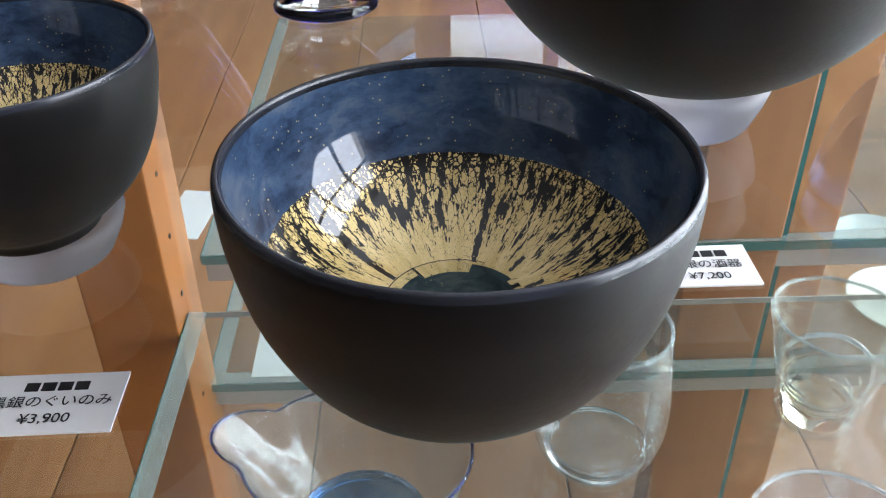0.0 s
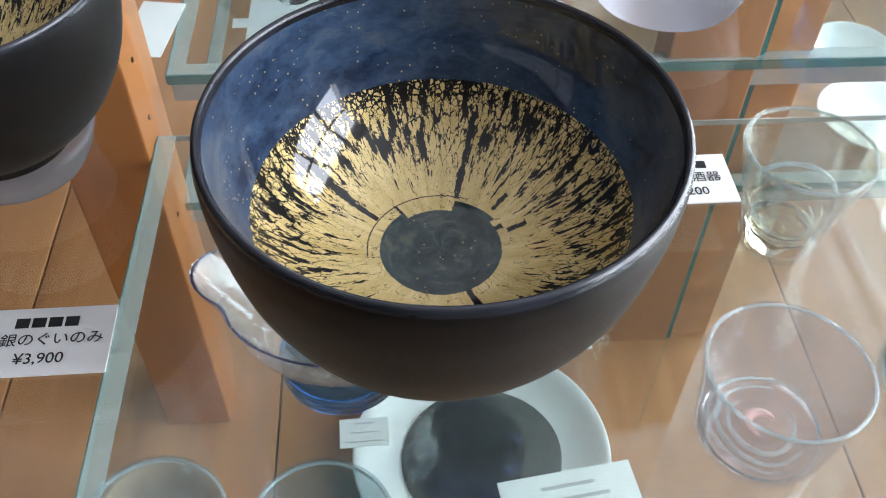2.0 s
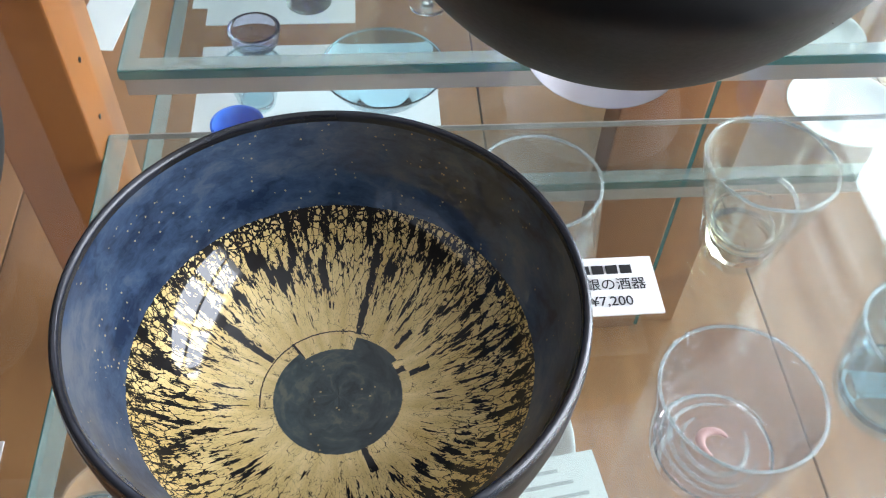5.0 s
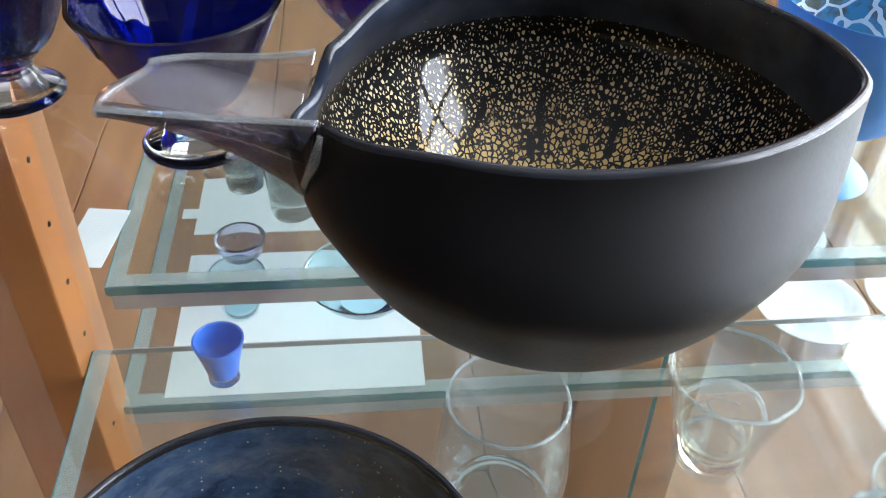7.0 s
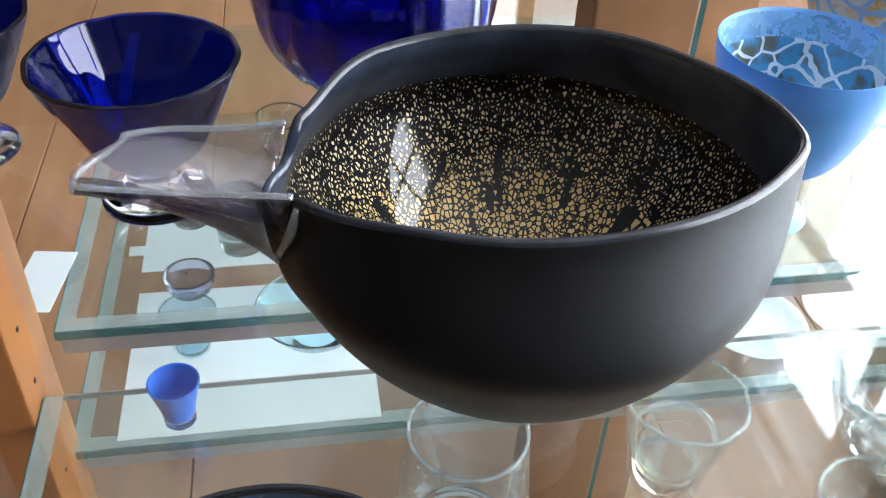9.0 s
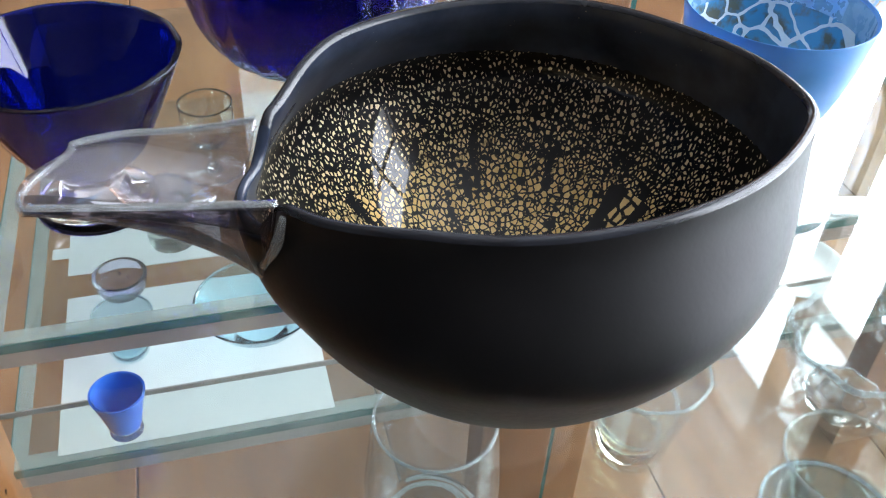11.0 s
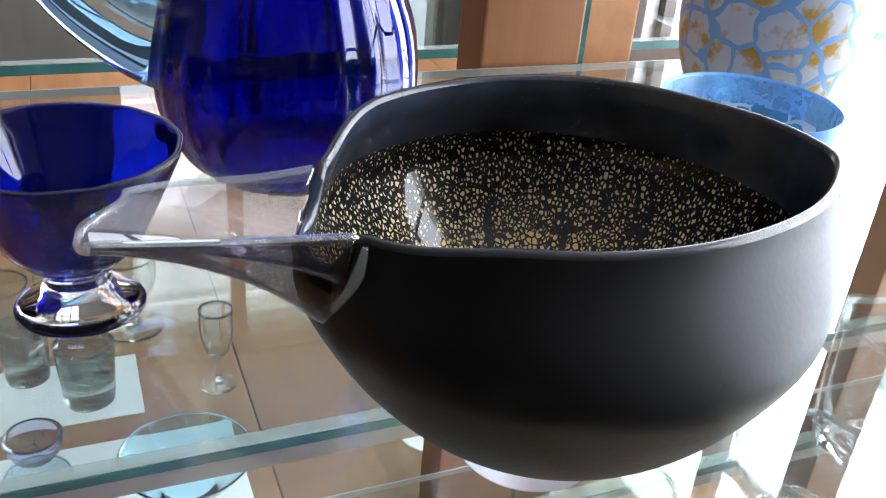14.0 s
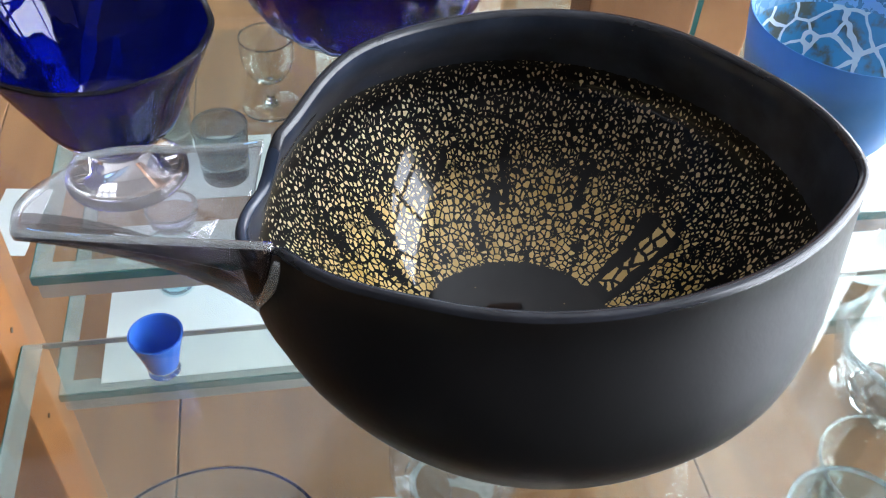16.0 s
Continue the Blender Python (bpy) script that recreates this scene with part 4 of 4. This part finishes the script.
tumbler("round_tumbler", 0.0880, 0.3100, Z2, [(0.0180, 0.0002), (0.0245, 0.0030), (0.0292, 0.0150), (0.0305, 0.0300), (0.0292, 0.0500), (0.0272, 0.0745)], 0.0016, 0.007, plain_glass, "clear round-bellied glass tumbler on the glass shelf")
tapered = tumbler("tapered_tumbler", 0.1990, 0.3300, Z2, [(0.0150, 0.0002), (0.0185, 0.0012), (0.0212, 0.0200), (0.0262, 0.0420), (0.0306, 0.0600)], 0.0020, 0.013, straw_glass, "thick-based tapered straw-tinted glass tumbler", ribs=9, rib=0.012)
pink = tumbler("pink_tumbler", 0.1575, 0.2200, Z2, [(0.0220, 0.0002), (0.0262, 0.0015), (0.0280, 0.0100), (0.0300, 0.0300), (0.0327, 0.0470)], 0.0018, 0.006, pink_glass, "pale pink clear glass tumbler with ringed base")
glass_ring(tapered, 0.0205, 0.0300, 0.0017, 0.22, -1.2, glass_highlight, "bright trailed glass thread", 1.2)
glass_ring(tapered, 0.0170, 0.0215, 0.0016, 0.20, 0.6, straw_glass, "straw-tinted trailed glass thread", 0.6)
glass_ring(tapered, 0.0140, 0.0160, 0.0014, 0.15, 2.2, glass_highlight, "bright trailed glass thread", 1.8)
for rad, zz, th, turn in ((0.0225, 0.0085, 0.0010, 0.3), (0.0185, 0.0078, 0.0012, 1.0), (0.0135, 0.0072, 0.0014, 2.0)):
    glass_ring(pink, rad, zz, th, 0.05, turn, glass_highlight, "bright ring in the base", 1.6)
glass_ring(pink, 0.0060, 0.0072, 0.0022, 0.0, 0.4, pink_clot, "dusky pink glass in the base", 2.4)
for xx, yy in ((-0.0760, 0.1680), (-0.0205, 0.1640)):
    tumbler("small_tumbler", xx, yy, Z2, [(0.0150, 0.0002), (0.0195, 0.0015), (0.0225, 0.0150), (0.0245, 0.0500)], 0.0014, 0.006, aqua_glass, "small clear glass tumbler with pale blue base")
    b = thing("glass_coaster", xx, yy, Z2 - 0.0072, "flat blue disc seen under a small tumbler", "coaster")
    part("disc", lathe([(0.0, 0.0), (0.014, 0.0), (0.0145, 0.0005), (0.014, 0.001), (0.0, 0.001)], 32, straight=True), blue_base, b)
tumbler("rim_tumbler", 0.2440, 0.2420, Z2, [(0.0200, 0.0002), (0.0245, 0.0015), (0.0270, 0.0200), (0.0290, 0.0480)], 0.0018, 0.008, aqua_glass, "clear aqua-tinted glass tumbler")
tumbler("rim_tumbler", 0.2770, 0.2700, Z2, [(0.0200, 0.0002), (0.0245, 0.0015), (0.0270, 0.0200), (0.0300, 0.0400)], 0.0018, 0.008, straw_glass, "clear glass tumbler beside the cut glass")
tumbler("cut_glass_bowl", 0.3250, 0.3280, Z2, [(0.0170, 0.0002), (0.0240, 0.0030), (0.0330, 0.0220), (0.0400, 0.0480)], 0.0042, 0.012, plain_glass, "heavy clear cut-glass bowl with wavy sides", ribs=8, rib=0.05)
tumbler("cut_glass_bowl", 0.4050, 0.3650, Z2, [(0.0200, 0.0002), (0.0250, 0.0030), (0.0300, 0.0320), (0.0330, 0.0900)], 0.0042, 0.012, plain_glass, "tall heavy clear cut-glass vase with wavy sides", ribs=7, rib=0.06)

# wide clear pouring bowl with blue base
cb = thing("clear_pouring_bowl", -0.0180, 0.2640, Z2, "wide clear hand-blown glass pouring bowl with blue base", "bowl")


def drawn(i, a, r, z):
    d = abs((a - math.pi + 0.25 + math.pi) % (2 * math.pi) - math.pi)
    pull = max(0.0, 1 - (d / 0.45) ** 2) * max(0.0, (z - 0.03) / 0.022) * 0.012
    return ((r + pull) * math.cos(a) * 1.08, (r + pull) * math.sin(a) * 0.9, z + 0.25 * pull + 0.0012 * math.sin(2 * a))


part("bowl", lathe(vessel([(0.0220, 0.0150), (0.0300, 0.0220), (0.0370, 0.0340), (0.0420, 0.0530)], 0.0016, 0.0165), 72, shape=drawn), thin_clear, cb, "thin clear glass sides", shadow=False)
part("base", lathe([(0.0, 0.0002), (0.0240, 0.0002), (0.0268, 0.0030), (0.0275, 0.0080), (0.0245, 0.0145), (0.0, 0.0148)], 56), blue_base, cb, "blue streaked thick base", shadow=False)
rim_pts = lathe([(0.0412, 0.0536), (0.0420, 0.0542), (0.0425, 0.0536), (0.0420, 0.0530), (0.0412, 0.0536)], 72, shape=drawn, straight=True)
part("rim", rim_pts, rim_blue, cb, "thin blue rim")

bc = thing("blue_cup", -0.0495, 0.3985, Z2, "small bright blue glass cup on a clear base", "cup")
part("cup", lathe(vessel([(0.0070, 0.0050), (0.0085, 0.0070), (0.0105, 0.0160), (0.0135, 0.0285)], 0.0012, 0.008), 48), cup_blue, bc)
part("base", lathe([(0.0, 0.0002), (0.0078, 0.0002), (0.0082, 0.0025), (0.0072, 0.0049), (0.0, 0.0049)], 40), plain_glass, bc, "clear glass base", shadow=False)

# ---------------- papers and glass on the rear shelves ----------------
ps = thing("white_sheet", -0.0190, 0.5250, Z4 + 0.0003, "plain sheet of white paper under glassware on the shelf", "paper", "papers")
part("sheet", box(bmesh.new(), -0.084, 0.084, -0.0705, 0.0705, 0, 0.0005), paper, ps, smooth=False)
ps = thing("white_sheet", -0.0480, 0.6580, Z4 + 0.0003, "plain sheet of white paper under smoke-grey glasses", "paper", "papers")
part("sheet", box(bmesh.new(), -0.056, 0.056, -0.0370, 0.0370, 0, 0.0005), paper, ps, smooth=False)
plain_card(-0.1365, 0.5060, Z3 + 0.0008, 0.027, 0.056, -8, "plain white card lying by the wooden post", 0)
plain_card(-0.1080, 0.6480, Z4 + 0.0003, 0.016, 0.012, 0, "small white card beside a clear goblet", 0)
S4T = Z4 + 0.0009
tumbler("smoke_tumbler", -0.0275, 0.6480, S4T, [(0.0150, 0.0002), (0.0178, 0.0020), (0.0190, 0.0200), (0.0205, 0.0460)], 0.0022, 0.014, grey_glass, "smoke-grey glass tumbler on white paper", "smoke-grey tumblers")
tumbler("smoke_tumbler", -0.0690, 0.6860, S4T, [(0.0130, 0.0002), (0.0155, 0.0020), (0.0165, 0.0200), (0.0180, 0.0440)], 0.0022, 0.014, grey_glass, "smoke-grey glass tumbler on white paper", "smoke-grey tumblers")
tumbler("lilac_cup", -0.0650, 0.5960, S4T, [(0.0120, 0.0002), (0.0155, 0.0020), (0.0178, 0.0080), (0.0190, 0.0150)], 0.0030, 0.005, lilac_glass, "small lilac swirl glass cup", "small cups")
tumbler("aqua_cup", -0.0600, 0.5330, S4T, [(0.0105, 0.0002), (0.0125, 0.0020), (0.0160, 0.0170), (0.0195, 0.0340)], 0.0014, 0.005, aqua_glass, "pale aqua glass cup on white paper", "small cups")
tumbler("aqua_bowl", 0.0270, 0.5380, S4T, [(0.0140, 0.0002), (0.0190, 0.0015), (0.0310, 0.0100), (0.0420, 0.0250)], 0.0016, 0.004, clear_glass("aqua_blue_glass", (0.60, 0.86, 0.95)), "wide aqua blue glass bowl on white paper", "small cups", category="bowl")


def stem_glass(x, y, z, s, label):
    g = thing("stem_glass", x, y, z, label, "glass", "stem glasses")
    part("foot", lathe([(0.0, 0.0002), (0.020 * s, 0.0002), (0.0205 * s, 0.0012), (0.008 * s, 0.004), (0.0032 * s, 0.009), (0.0030 * s, 0.024), (0.0, 0.025)], 48), plain_glass, g, "clear glass foot and stem", shadow=False)
    part("bowl", lathe(vessel([(0.004 * s, 0.0255), (0.013 * s, 0.031), (0.019 * s, 0.045), (0.020 * s, 0.066)], 0.0012, 0.029), 48), plain_glass, g, "clear glass bowl", shadow=False)
    return g


stem_glass(-0.0830, 0.6680 + 0.045, S4T - 0.0006, 1.1, "clear stemmed glass on the rear shelf")
stem_glass(0.0100, 0.7350, S4T - 0.0006, 1.1, "clear stemmed glass on the rear shelf")
stem_glass(0.0640, 0.6400, S4T - 0.0006, 0.62, "small clear stemmed glass on the rear shelf")


def dish(x, y, z, r, h, material, label, name="white_plate"):
    d = thing(name, x, y, z, label, "plate", "plates")
    part("dish", lathe([(0.0, 0.0002), (r * 0.55, 0.0002), (r * 0.6, 0.0012), (r, h), (r * 0.985, h + 0.0012), (r * 0.6, 0.0035), (0.0, 0.003)], 56), material, d)
    return d


dish(0.3490, 0.5080, Z4, 0.039, 0.006, white_ceramic, "small round white plate on the rear glass shelf")
dish(0.4350, 0.5100, Z4, 0.039, 0.006, white_ceramic, "small round white plate on the rear glass shelf")
dish(0.3620, 0.5900, Z4, 0.030, 0.006, white_ceramic, "small round white plate on the rear glass shelf")
dish(0.1950, 0.5350, Z4, 0.020, 0.005, white_ceramic, "small round white dish behind the wooden upright")
plain_card(0.4250, 0.4720, Z3 + 0.0005, 0.030, 0.020, -12, "white price card with faint grey print", 3)

# ---------------- lower board ----------------
pl = thing("round_plate", 0.0640, 0.3600, Z5, "large round white plate with a black glazed centre", "plate")
part("dish", lathe([(0.0, 0.0003), (0.060, 0.0003), (0.066, 0.003), (0.092, 0.014), (0.0905, 0.0158), (0.062, 0.0052), (0.0, 0.0048)], 72), white_ceramic, pl)
part("centre", lathe([(0.0, 0.0056), (0.050, 0.0056), (0.0585, 0.0062), (0.0592, 0.0056)], 56, straight=True, wobble=0.02), black_glaze, pl, "black glazed centre")
plain_card(0.1400, 0.4570, Z5 + 0.018, 0.041, 0.024, -2, "small white card with faint print beside the plate", 3)
plain_card(-0.0220, 0.3780, Z5 + 0.018, 0.036, 0.024, 2, "small white card with faint print on the plate rim", 3)
plain_card(0.1250, 0.3080, Z5 + 0.018, 0.098, 0.062, 8, "white printed sheet with faint grey lines", 5)
plain_card(0.2450, 0.2500, Z2 - 0.0075, 0.022, 0.014, -6, "small white card with faint print under the glass shelf", 3)
am = thing("amber_dish", -0.1620, 0.3150, Z5, "small amber glass dish on the lower board", "dish")
part("dish", lathe(vessel([(0.020, 0.0002), (0.028, 0.002), (0.036, 0.016), (0.040, 0.030)], 0.002, 0.006), 48), amber_glass, am)
